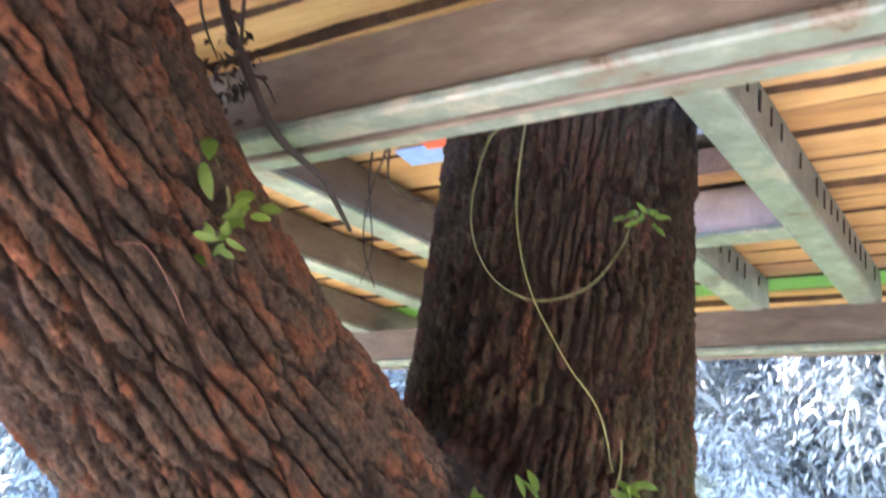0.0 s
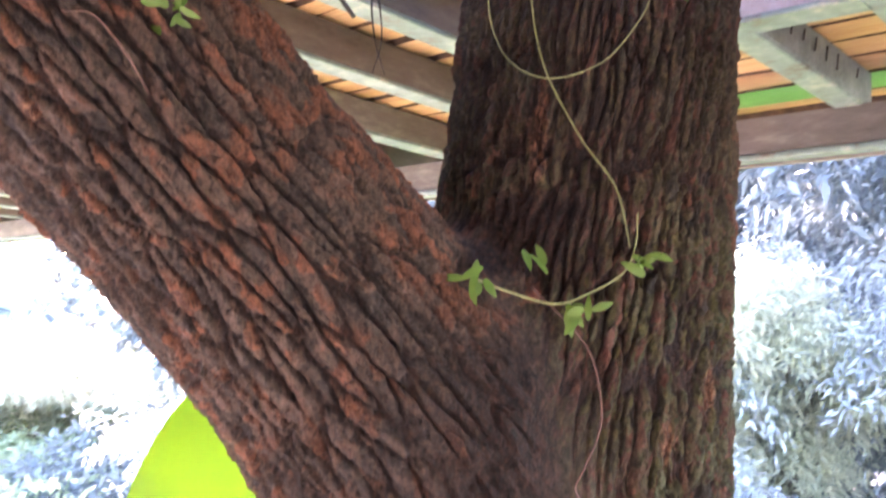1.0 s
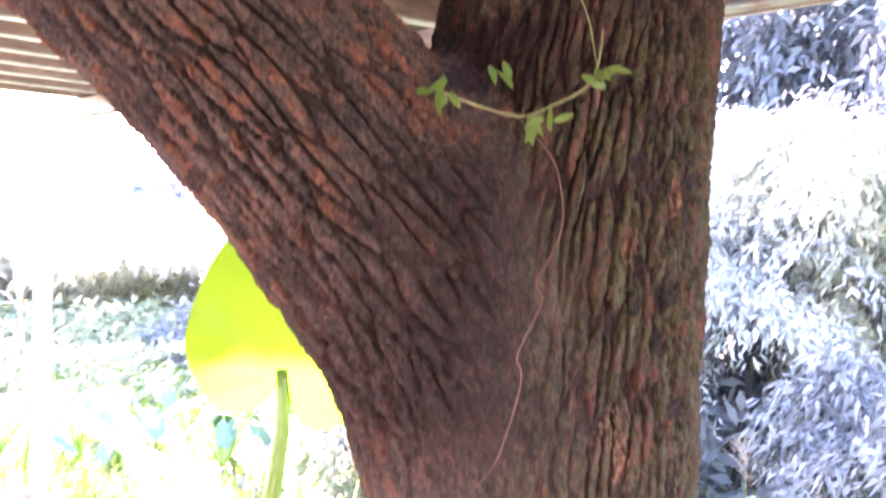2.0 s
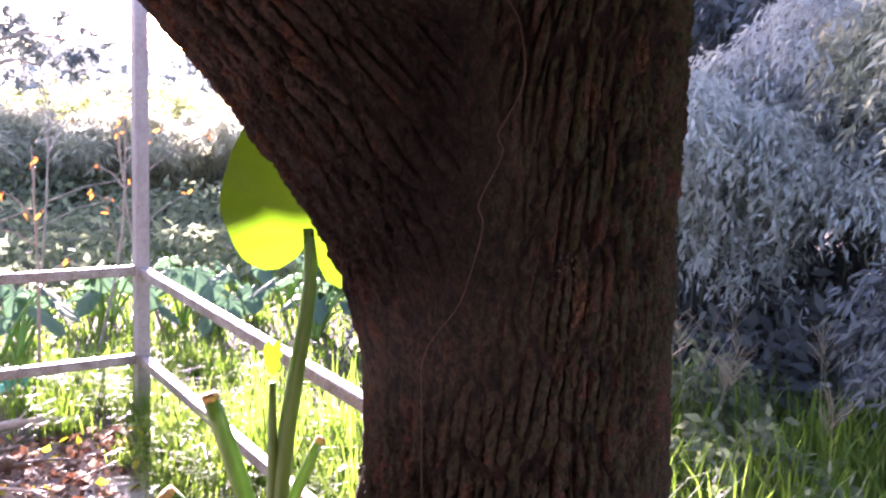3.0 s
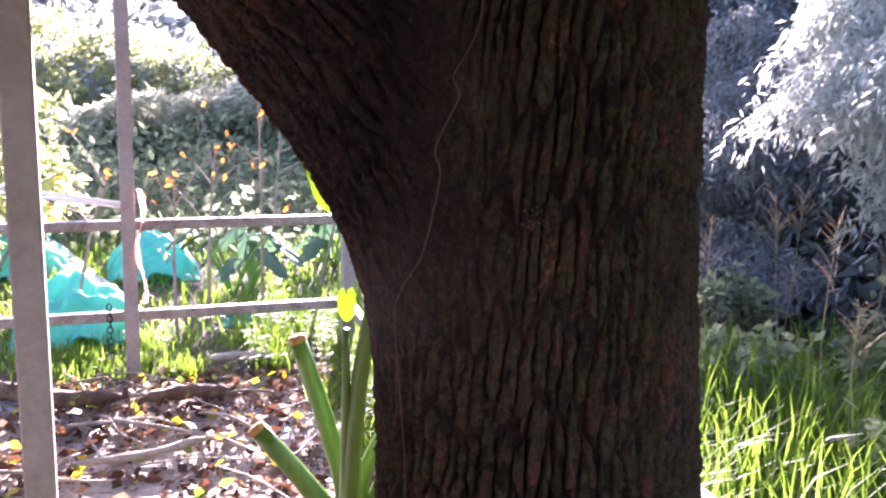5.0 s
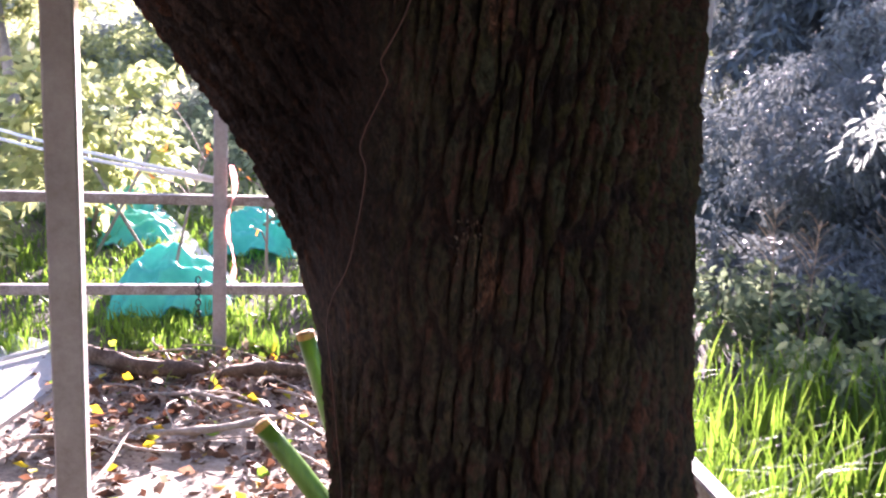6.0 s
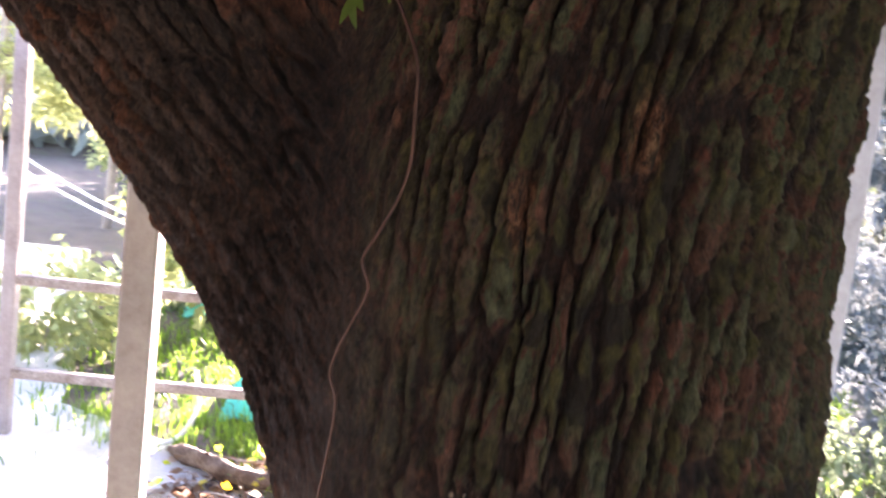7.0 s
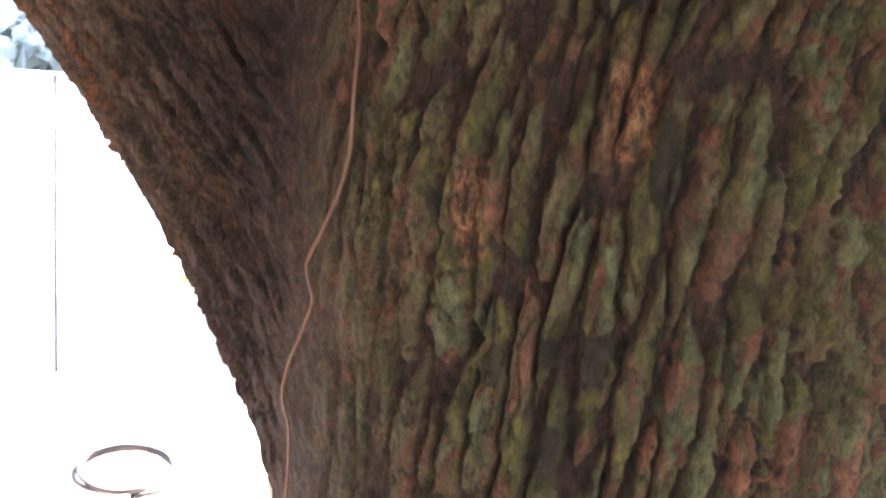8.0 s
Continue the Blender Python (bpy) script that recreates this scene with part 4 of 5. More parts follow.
def shrub(name, label, foot, height, wide, seed, mat, length, width, n=90, per=16, category="shrub", group=""):
    r = np.random.default_rng(seed)
    foot = np.asarray(foot, float)
    ob = thing(name, label, category, group, at=tuple(foot))
    for k in range(5):
        a = r.uniform(0, 2 * np.pi)
        top = foot + np.array([math.cos(a) * wide * 0.7, math.sin(a) * wide * 0.7, height * r.uniform(0.6, 0.95)])
        v_, f_ = tube_data(smooth_path([foot - np.array([0, 0, 0.05]), foot * 0.5 + top * 0.5 + np.array([0, 0, 0.1 * height]), top], 7), np.linspace(0.02, 0.005, 7) * max(0.4, height / 2), 5)
        under(mesh("twig", v_, f_, WOOD_GREY, None, smooth=True), ob)
    v_, f_ = spray_mass(foot + np.array([0, 0, height * 0.58]), (wide, wide, height * 0.45), n, per, length, width, 0.25, seed, 0.12 * wide + 0.05, 0.2)
    under(cloud_mesh("foliage", v_, f_, mat), ob)
    return ob


# low bank of bushes beyond the railing
bank = np.random.default_rng(5)
for k in range(26):
    u = -15.0 - 4.0 * bank.random()
    v = -3.0 + 16.0 * (k / 25) + bank.uniform(-0.4, 0.4)
    hgt = bank.uniform(1.0, 1.7) * (1.0 if u > -17 else 1.2)
    shrub("bush", "yellow-green bush on the bank behind the garden", P(u, v), hgt, bank.uniform(1.2, 1.9), 300 + k, BANK_LEAF if k % 3 else HAZE_LEAF, 0.125, 0.058, 225, 22, "bush", "bank of bushes")
for u, v, h, w, sd in ((-3.87, 3.15, 0.55, 0.26, 5), (-3.0, 3.2, 0.4, 0.3, 6), (-2.6, 3.9, 0.6, 0.3, 1), (-1.75, 3.3, 0.42, 0.3, 2), (-0.9, 3.5, 0.45, 0.3, 3), (-3.7, 3.6, 0.5, 0.26, 4)):
    shrub("leafy_shrub", "small leafy green shrub in tall grass", P(u, v), h, w, 500 + sd, WEED_LEAF, 0.08, 0.036, 60, 12)
shrub("young_bush", "bright yellow-green bush beside the netted beds", P(-6.6, -0.35), 1.35, 0.55, 520, BANK_LEAF, 0.12, 0.07, 110, 14)
shrub("young_bush", "bright yellow-green bush beside the netted beds", P(-5.6, -1.3), 0.55, 0.5, 521, BANK_LEAF, 0.1, 0.05, 100, 14)


def tree(name, label, foot, height, seed, mat, crown=0.3, leaf=(0.3, 0.16), n=60, per=26, trunk_r=0.14):
    r = np.random.default_rng(seed)
    foot = np.asarray(foot, float)
    ob = thing(name, label, "tree", "far trees", at=tuple(foot))
    lean = np.array([r.normal(0, 0.06), r.normal(0, 0.06), 1]) * height
    line = smooth_path([foot - np.array([0, 0, 0.2]), foot + lean * 0.45 + r.normal(0, 0.03 * height, 3) * np.array([1, 1, 0]), foot + lean], 12)
    bits, tips = [tube_data(line, np.linspace(trunk_r, trunk_r * 0.25, 12), 7)], []
    for k in range(13):
        i = 4 + (k * 8) // 13
        a = r.uniform(0, 2 * np.pi)
        tip = line[i] + np.array([math.cos(a), math.sin(a), r.uniform(0.1, 0.6)]) * height * crown * r.uniform(0.5, 1.1) * (1.25 - i / 14)
        bits.append(tube_data(smooth_path([line[i], (line[i] + tip) / 2 + np.array([0, 0, 0.04 * height]), tip], 6), np.linspace(trunk_r * 0.4, 0.02, 6), 5))
        tips.append(tip)
    v_, f_ = join(bits)
    under(mesh("trunk", v_, f_, WOOD_GREY, None, smooth=True), ob)
    clouds = [spray_mass(t, (height * 0.11, height * 0.11, height * 0.06), n // 6, per, leaf[0], leaf[1], 0.1, seed * 17 + j, height * 0.03) for j, t in enumerate(tips + [line[-1]])]
    v_ = np.concatenate([c[0] for c in clouds])
    o = np.cumsum([0] + [len(c[0]) for c in clouds[:-1]])
    under(cloud_mesh("crown", v_, np.concatenate([c[1] + q for c, q in zip(clouds, o)]), mat), ob)


def polar(az, dist):
    return np.array([0.5 + dist * math.cos(radians(az)), 0.3 + dist * math.sin(radians(az)), 0.0])


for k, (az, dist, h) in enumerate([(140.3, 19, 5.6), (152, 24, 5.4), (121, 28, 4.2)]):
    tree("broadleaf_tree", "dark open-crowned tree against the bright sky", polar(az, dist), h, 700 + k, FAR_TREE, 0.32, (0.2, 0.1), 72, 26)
# trees added on the sun's side to cast shade over the bamboo
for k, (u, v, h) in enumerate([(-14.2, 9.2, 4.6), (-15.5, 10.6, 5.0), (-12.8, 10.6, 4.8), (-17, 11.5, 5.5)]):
    tree("broadleaf_tree", "dark dense tree added at the grove's edge to shade the bamboo", P(u, v), h, 740 + k, SHADED_LEAF, 0.3, (0.22, 0.12), 90, 30)
for k, (az, dist, h) in enumerate([(158.5, 9.5, 4.2), (163, 12, 5.0), (169, 10, 4.6)]):
    tree("feathery_tree", "light green feathery tree behind the railing", polar(az, dist), h, 720 + k, BANK_LEAF, 0.22, (0.16, 0.03), 130, 40, 0.07)

# wooded slope far behind
def far_woods():
    r = np.random.default_rng(9)
    n = 36000
    az = r.uniform(56, 205, n)
    dist = r.uniform(24, 46, n)
    top = 0.5 + (dist - 22) * np.interp(az, [56, 110, 122, 138, 150, 205], [0.42, 0.36, 0.16, 0.10, 0.2, 0.32]) * (0.8 + 0.6 * value_noise(az / 5, dist / 6, 4))
    z = top * r.uniform(0.55, 1.0, n)
    c = np.stack([0.5 + dist * np.cos(np.radians(az)), 0.3 + dist * np.sin(np.radians(az)), z], 1)
    v_, f_ = leaf_cloud(c, r.normal(0, 1, (n, 3)) + np.array([0, 0, -0.3]), 0.9, 0.45, 4, 0.3, 0.5)
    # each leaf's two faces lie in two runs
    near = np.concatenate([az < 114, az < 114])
    # leaf colour split by bearing: haze-pale leftward, shade-dark behind the bamboo
    tagged(cloud_mesh("far_woods", v_, f_[~near], HAZE_LEAF), "wooded slope in the distance, haze put into its pale leaves", "woods", kind="stuff")
    tagged(cloud_mesh("far_woods", v_, f_[near], GROVE_SHADE), "blue-green wooded slope behind the bamboo, shade put into its dark leaves", "woods", kind="stuff")
    # the slope itself
    A = np.radians(np.linspace(50, 212, 60))
    R = np.linspace(23, 60, 14)
    vs = [(0.5 + q * math.cos(a), 0.3 + q * math.sin(a), -0.1 + (q - 23) * 0.8 * float(np.interp(math.degrees(a), [50, 110, 122, 138, 150, 212], [0.38, 0.3, 0.12, 0.07, 0.16, 0.28]))) for a in A for q in R]
    fs = [(i * 14 + j, i * 14 + j + 1, (i + 1) * 14 + j + 1, (i + 1) * 14 + j) for i in range(59) for j in range(13)]
    tagged(mesh("hillside", vs, fs, SOIL, smooth=True), "wooded hillside rising behind the garden", "hill", kind="structure")


far_woods()


# undergrowth added to fill the grove, its leaves dark in place of shade
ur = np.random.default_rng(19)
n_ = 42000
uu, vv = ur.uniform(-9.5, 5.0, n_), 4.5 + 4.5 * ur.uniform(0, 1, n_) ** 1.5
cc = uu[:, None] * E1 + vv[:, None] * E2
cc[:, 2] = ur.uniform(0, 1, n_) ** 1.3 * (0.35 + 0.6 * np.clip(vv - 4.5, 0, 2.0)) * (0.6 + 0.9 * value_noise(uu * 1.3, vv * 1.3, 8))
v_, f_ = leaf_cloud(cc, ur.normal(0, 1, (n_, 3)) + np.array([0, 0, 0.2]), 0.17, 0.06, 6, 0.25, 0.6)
tagged(cloud_mesh("undergrowth", v_, f_, SHADED_LEAF), "undergrowth coloured dark for the shade between the bamboo clumps", "undergrowth", kind="stuff")


wr = np.random.default_rng(29)
n_ = 15000
uu, vv = wr.uniform(-13.5, -7.0, n_), wr.uniform(-1.5, 8.0, n_)
cc = uu[:, None] * E1 + vv[:, None] * E2
cc[:, 2] = wr.uniform(0, 1, n_) * (0.12 + 0.1 * np.clip(-7.0 - uu, 0, 6)) * (0.4 + 1.2 * value_noise(uu * 1.1, vv * 1.1, 18))
v_, f_ = leaf_cloud(cc, wr.normal(0, 1, (n_, 3)) + np.array([0, 0, 0.4]), 0.15, 0.06, 16, 0.25, 0.6)
tagged(cloud_mesh("garden_weeds", v_, f_, WEED_LEAF), "low green weeds covering the garden's far edge", "weeds", kind="stuff")


# grass
def grass_field(name, label, places, height, width, seed, mat=None, bend=0.45):
    r = np.random.default_rng(seed)
    n = len(places)
    a = r.uniform(0, 2 * np.pi, n)
    out = np.stack([np.cos(a), np.sin(a), np.zeros(n)], 1)
    side = np.stack([-np.sin(a), np.cos(a), np.zeros(n)], 1)
    h = height * r.uniform(0.45, 1.2, n)[:, None]
    w = width * r.uniform(0.6, 1.3, n)[:, None]
    bnd = r.uniform(0.15, 1.0, n)[:, None] * bend
    up = np.array([0, 0, 1.0])
    rows = []
    for s, ws in ((0, 1.0), (0.4, 0.95), (0.75, 0.65)):
        c = places + up * h * s * (1 - 0.25 * bnd * s) + out * h * bnd * s * s
        rows += [c - side * w * ws / 2, c + side * w * ws / 2]
    rows.append(places + up * h * (1 - 0.45 * bnd) + out * h * bnd * 1.15)
    v_ = np.stack(rows, 1).reshape(-1, 3)
    i = np.arange(n)[:, None] * 7
    f_ = np.concatenate([i + np.array([[0, 1, 3]]), i + np.array([[0, 3, 2]]), i + np.array([[2, 3, 5]]), i + np.array([[2, 5, 4]]), i + np.array([[4, 5, 6]])], 0)
    return tagged(cloud_mesh(name, v_, f_, mat or GRASS), label, "grass", kind="stuff")


def scatter(u0, u1, v0, v1, n, seed, clump=0.0):
    r = np.random.default_rng(seed)
    u, v = r.uniform(u0, u1, n), r.uniform(v0, v1, n)
    if clump:
        k = max(4, n // 60)
        cu, cv = r.uniform(u0, u1, k), r.uniform(v0, v1, k)
        j = r.integers(0, k, n)
        u, v = cu[j] + r.normal(0, clump, n), cv[j] + r.normal(0, clump, n)
    p = u[:, None] * E1 + v[:, None] * E2
    p[:, 2] = ground_height(p[:, 0], p[:, 1]) - 0.01
    return p


grass_field("tall_grass", "lush tall grass behind the railing", scatter(-3.4, 2.4, 1.85, 4.4, 12000, 1, 0.11), 0.46, 0.010, 11, None, 0.5)
grass_field("meadow_grass", "sunlit grass tufts beside the railing", scatter(-5.0, -3.9, 1.0, 2.4, 2400, 2, 0.05), 0.26, 0.006, 12, None, 0.9)
grass_field("meadow_grass", "sunlit grass tufts beside the railing", scatter(-3.9, -1.0, 1.62, 2.3, 4200, 3, 0.06), 0.3, 0.007, 13, None, 0.9)
grass_field("tall_grass", "grass tufts growing round the corner post", scatter(-3.75, -2.7, 1.3, 1.62, 900, 31, 0.04), 0.2, 0.005, 16, None, 0.9)
grass_field("garden_grass", "short bright grass in the garden", scatter(-9.5, -4.3, -1.0, 6.5, 22000, 4, 0.3), 0.13, 0.011, 14, None, 0.9)
grass_field("garden_grass", "short bright grass along the railing's foot", scatter(-4.7, -4.05, -0.7, 0.9, 1700, 5, 0.05), 0.13, 0.006, 15)


def plume(u, v, h, seed):
    """A dry grass stem with a feathery head."""
    r = np.random.default_rng(seed)
    foot = P(u, v, -0.02)
    top = foot + np.array([r.normal(0, 0.12), r.normal(0, 0.12), h])
    line = smooth_path([foot, (foot + top) / 2 + np.array([r.normal(0, 0.03), r.normal(0, 0.03), 0]), top], 10)
    ob = thing("grass_plume", "dry pinkish grass stem with a feathery seed head", "grass", "grass plumes", at=tuple(foot))
    v_, f_ = tube_data(line, np.linspace(0.003, 0.0012, 10), 4)
    under(mesh("stem", v_, f_, DRY_STEM, None), ob)
    bits = []
    for k in range(22):
        s = r.uniform(0.72, 1.0)
        q = foot + (top - foot) * s
        a = r.uniform(0, 2 * np.pi)
        e = q + np.array([math.cos(a) * 0.09, math.sin(a) * 0.09, 0.09]) * (1.25 - s) * 3.0 * r.uniform(0.5, 1.1)
        bits.append(tube_data([q, (q + e) / 2 + np.array([0, 0, 0.012]), e], [0.0012, 0.0016, 0.001], 3))
    v_, f_ = join(bits)
    under(mesh("seed_head", v_, f_, DRY_STEM, None), ob)


DRY_STEM = leafy("dry_stem", [(0.2, (0.17, 0.145, 0.1)), (0.8, (0.3, 0.26, 0.19))], 0.35, 0.7)
pr = np.random.default_rng(77)
for k in range(34):
    plume(pr.uniform(-3.6, 0.6), pr.uniform(3.0, 4.6), pr.uniform(0.55, 1.05), 900 + k)


# fallen leaves and sticks under the roof
def litter():
    r = np.random.default_rng(21)
    for name, label, mat, n, size, lift in (("leaf_litter", "curled brown and dusty leaves on the pale ground", DRY, 4200, (0.068, 0.038), 0.03), ("leaf_scraps", "crumbled leaf scraps and chips between the leaves", SCRAP, 12000, (0.03, 0.015), 0.012), ("yellow_leaves", "freshly fallen yellow and green leaves", YELLOW, 480, (0.06, 0.036), 0.05)):
        u, v = r.uniform(-4.02, -0.9, n), r.uniform(-0.6, 1.62, n)
        edge = np.interp(u, [-4.0, -3.6, -3.0, -2.0, -1.0], [-0.1, 0.02, -0.1, -0.2, -0.35])
        heap = value_noise(u * 1.9 + 7, v * 1.9, 41) + 0.45 * np.exp(-((u + 3.62) ** 2 + (v - 0.55) ** 2) / 0.35)
        keep = (v > edge + r.normal(0, 0.1, n)) & (r.random(n) < 0.15 + 1.1 * heap ** 1.6)
        u, v, heap = u[keep], v[keep], heap[keep]
        p = u[:, None] * E1 + v[:, None] * E2
        p[:, 2] = ground_height(p[:, 0], p[:, 1]) + r.uniform(0.3, 1.0, len(u)) * lift * (0.4 + 1.4 * heap) + 0.012
        a = r.uniform(0, 2 * np.pi, len(u))
        ways = np.stack([np.cos(a), np.sin(a), r.normal(0.1, 0.3, len(u))], 1)
        v_, f_ = leaf_cloud(p, ways, size[0], size[1], 22, 0.4, 0.15)
        tagged(cloud_mesh(name, v_, f_, mat), label, "leaf litter", kind="stuff")


litter()
sr = np.random.default_rng(31)
for k in range(46):
    u, v = sr.uniform(-3.95, -1.4), sr.uniform(0.0, 1.5)
    a = sr.uniform(0, np.pi)
    L = sr.uniform(0.15, 0.75)
    d = np.array([math.cos(a), math.sin(a), sr.uniform(-0.1, 0.1)]) * L / 2
    c = P(u, v, 0.05)
    v_, f_ = tube_data(smooth_path([c - d, c - d * 0.3 + np.array([sr.normal(0, 0.03), sr.normal(0, 0.03), 0.02]), c + d * 0.4 + np.array([sr.normal(0, 0.03), sr.normal(0, 0.03), 0.03]), c + d], 9), np.linspace(0.007, 0.0025, 9) * sr.uniform(0.5, 1.5), 5)
    tagged(mesh("stick", v_, f_, PALE_WOOD if k % 2 else WOOD_GREY, smooth=True), "dry pale stick lying on the leaf litter", "stick", "sticks")


def log(pts, rad, mat, label, seed):
    """A rotten log: ragged outline, splintered ends and a side stub."""
    r = np.random.default_rng(seed)
    line = smooth_path(pts, 26)
    size = rad * (1 + 0.25 * fbm(np.arange(26) * 0.4, np.full(26, seed), seed, 2)) * np.r_[np.linspace(0.35, 1, 4), np.ones(18), np.linspace(1, 0.3, 4)]
    v_, f_ = tube_data(line, size, 11)
    v_ = v_ + (v_ - np.repeat(line, 11, 0)) * 0.9 * fbm(np.tile(np.arange(11) * 0.9, 26), np.repeat(np.arange(26) * 0.35, 11), seed + 3, 3)[:, None]
    bits = [(v_, f_)]
    for k in range(5):
        i = (0, 25, 8, 25, 16)[k]
        tip = line[i] + (line[min(i + 1, 25)] - line[max(i - 1, 0)]) * r.uniform(0.2, 1.5) * (1 if i else -1) + r.normal(0, rad, 3) + np.array([0, 0, rad])
        bits.append(tube_data([line[i], (line[i] + tip) / 2, tip], [rad * 0.45, rad * 0.3, rad * 0.06], 5))
    v_, f_ = join(bits)
    tagged(mesh("log", v_, f_, mat, smooth=True), label, "log")


log([P(-4.02, -0.12, 0.05), P(-3.86, 0.06, 0.07), P(-3.72, 0.3, 0.06), P(-3.66, 0.55, 0.07)], 0.036, BROWN_LOG, "dark rotten log on the leaf litter", 1)
log([P(-3.62, 0.62, 0.07), P(-3.6, 0.8, 0.09), P(-3.62, 1.0, 0.07)], 0.03, BROWN_LOG, "brown splintered log on the leaf litter", 2)
log([P(-3.05, 0.35, 0.05), P(-3.0, 0.58, 0.08), P(-3.05, 0.85, 0.1)], 0.016, PALE_WOOD, "forked pale branch on the leaf litter", 3)
log([P(-4.15, 0.95, 0.05), P(-4.1, 1.15, 0.07), P(-4.05, 1.36, 0.06)], 0.022, PALE_WOOD, "short pale log at the railing's foot", 4)


# large-leaved taro beside the trunk
def heart_leaf(base, way, normal, length, width, mat, parent, label="", seed=0, wave=0.02):
    """A heart-shaped blade on its stalk's end, with lobes behind the joint, veins and waves."""
    base, way, normal = (np.asarray(x, float) for x in (base, way, normal))
    way /= np.linalg.norm(way)
    side = np.cross(way, normal)
    side /= np.linalg.norm(side)
    normal = np.cross(side, way)
    nr, na = 9, 40
    verts = [base]
    for i in range(1, nr + 1):
        s = i / nr
        for j in range(na):
            a = 2 * np.pi * j / na - np.pi
            # angle 0 points to the tip
            r = 0.5 + 0.16 * math.cos(a) + 0.34 * max(0, math.cos(a)) ** 5 - 0.36 * max(0, -math.cos(a)) ** 14
            x, y = r * math.cos(a) * length * 0.95, r * math.sin(a) * width * 1.05
            ripple = wave * (s**2) * (math.sin(a * 9 + seed) + 0.6 * math.sin(a * 5 + seed * 2)) - 0.10 * length * s * s * (0.5 + 0.5 * math.cos(a)) - 0.05 * width * s * s * abs(math.sin(a))
            vein = 0.004 * math.cos(a * 12) * s
            verts.append(base + way * x * s + side * y * s + normal * (ripple + vein))
    faces = [(0, 1 + j, 1 + (j + 1) % na) for j in range(na)]
    faces += [(1 + (i - 1) * na + j, 1 + i * na + j, 1 + i * na + (j + 1) % na, 1 + (i - 1) * na + (j + 1) % na) for i in range(1, nr) for j in range(na)]
    return under(mesh("leaf", verts, faces, mat, None, label, smooth=True), parent)


def stalk_part(parent, pts, r0, r1, label="", cut=False):
    line = smooth_path(pts, 14)
    v_, f_ = tube_data(line, np.linspace(r0, r1, 14), 10)
    ob = under(mesh("stalk", v_, f_, STALK, None, label, smooth=True), parent)
    if cut:
        t = (line[-1] - line[-2]) / np.linalg.norm(line[-1] - line[-2])
        v_, f_ = tube_data([line[-1] - t * 0.006, line[-1] + t * 0.004, line[-1] + t * 0.007], [r1 * 1.06, r1 * 1.02, r1 * 0.5], 10)
        cap = mesh("cut_end", v_, f_, CUT, None, "browned cut end")
        cap.parent = ob
    return ob


garden = False
taro = thing("taro_plant", "large-leaved green taro with cut stalks beside the trunk", "plant", at=(-0.5, 1.35, 0))
stalk_part(taro, [(-0.5, 1.35, -0.02), (-0.504, 1.358, 0.447), (-0.506, 1.364, 0.745), (-0.534, 1.339, 0.904), (-0.576, 1.302, 1.076)], 0.025, 0.016, "thick cut stalk", True)
stalk_part(taro, [(-0.5, 1.35, -0.02), (-0.507, 1.354, 0.408), (-0.512, 1.356, 0.68), (-0.561, 1.316, 0.785), (-0.635, 1.255, 0.899)], 0.025, 0.018, "thick cut stalk", True)
stalk_part(taro, [(-0.5, 1.35, -0.02), (-0.491, 1.365, 0.46), (-0.485, 1.375, 0.766), (-0.459, 1.394, 0.871), (-0.42, 1.422, 0.985)], 0.026, 0.009, "slim cut stalk", True)
stalk_part(taro, [(-0.5, 1.35, -0.02), (-0.488, 1.369, 0.395), (-0.48, 1.382, 0.659), (-0.459, 1.397, 0.756), (-0.428, 1.42, 0.862)], 0.026, 0.019, "cut stalk with a browned end", True)
stalk_part(taro, [(-0.45, 1.29, -0.02), (-0.435, 1.285, 0.6), (-0.415, 1.292, 1.0), (-0.385, 1.315, 1.28), (-0.385, 1.307, 1.395)], 0.022, 0.009, "long stalk carrying the big leaf")
stalk_part(taro, [(-0.45, 1.28, -0.02), (-0.432, 1.28, 0.6), (-0.43, 1.28, 0.95), (-0.432, 1.281, 1.13)], 0.016, 0.006)
heart_leaf((-0.375, 1.305, 1.385), (0.2, 0.05, 1), (0.45, -0.85, 0.1), 0.3, 0.3, TARO_LEAF, taro, "broad heart-shaped leaf, half in sun", 3, 0.006)
heart_leaf((-0.43, 1.279, 1.19), (0.05, 0.0, -1), (0.8, -0.6, 0.2), 0.05, 0.03, TARO_LEAF, taro, "small rolled young leaf", 5, 0.002)

# dull taro bed behind the railing
garden = True
tr_ = np.random.default_rng(61)
for k in range(15):
    u, v = tr_.uniform(-6.6, -5.0), tr_.uniform(1.2, 3.6)
    foot = P(u, v)
    ob = thing("garden_taro", "grey-green taro plant in the garden bed", "plant", "garden taros", at=tuple(foot))
    for j in range(5):
        a = tr_.uniform(0, 2 * np.pi)
        out = np.array([math.cos(a), math.sin(a), 0])
        top = foot + out * tr_.uniform(0.1, 0.3) + np.array([0, 0, tr_.uniform(0.2, 0.45)])
        stalk_part(ob, [foot, foot * 0.5 + top * 0.5 + np.array([0, 0, 0.06]), top], 0.012, 0.006)
        heart_leaf(top, out + np.array([0, 0, -0.7]), out * 0.5 + np.array([0, 0, 1]), tr_.uniform(0.14, 0.24), tr_.uniform(0.1, 0.18), TARO_DULL, ob, "", k * 5 + j, 0.008)


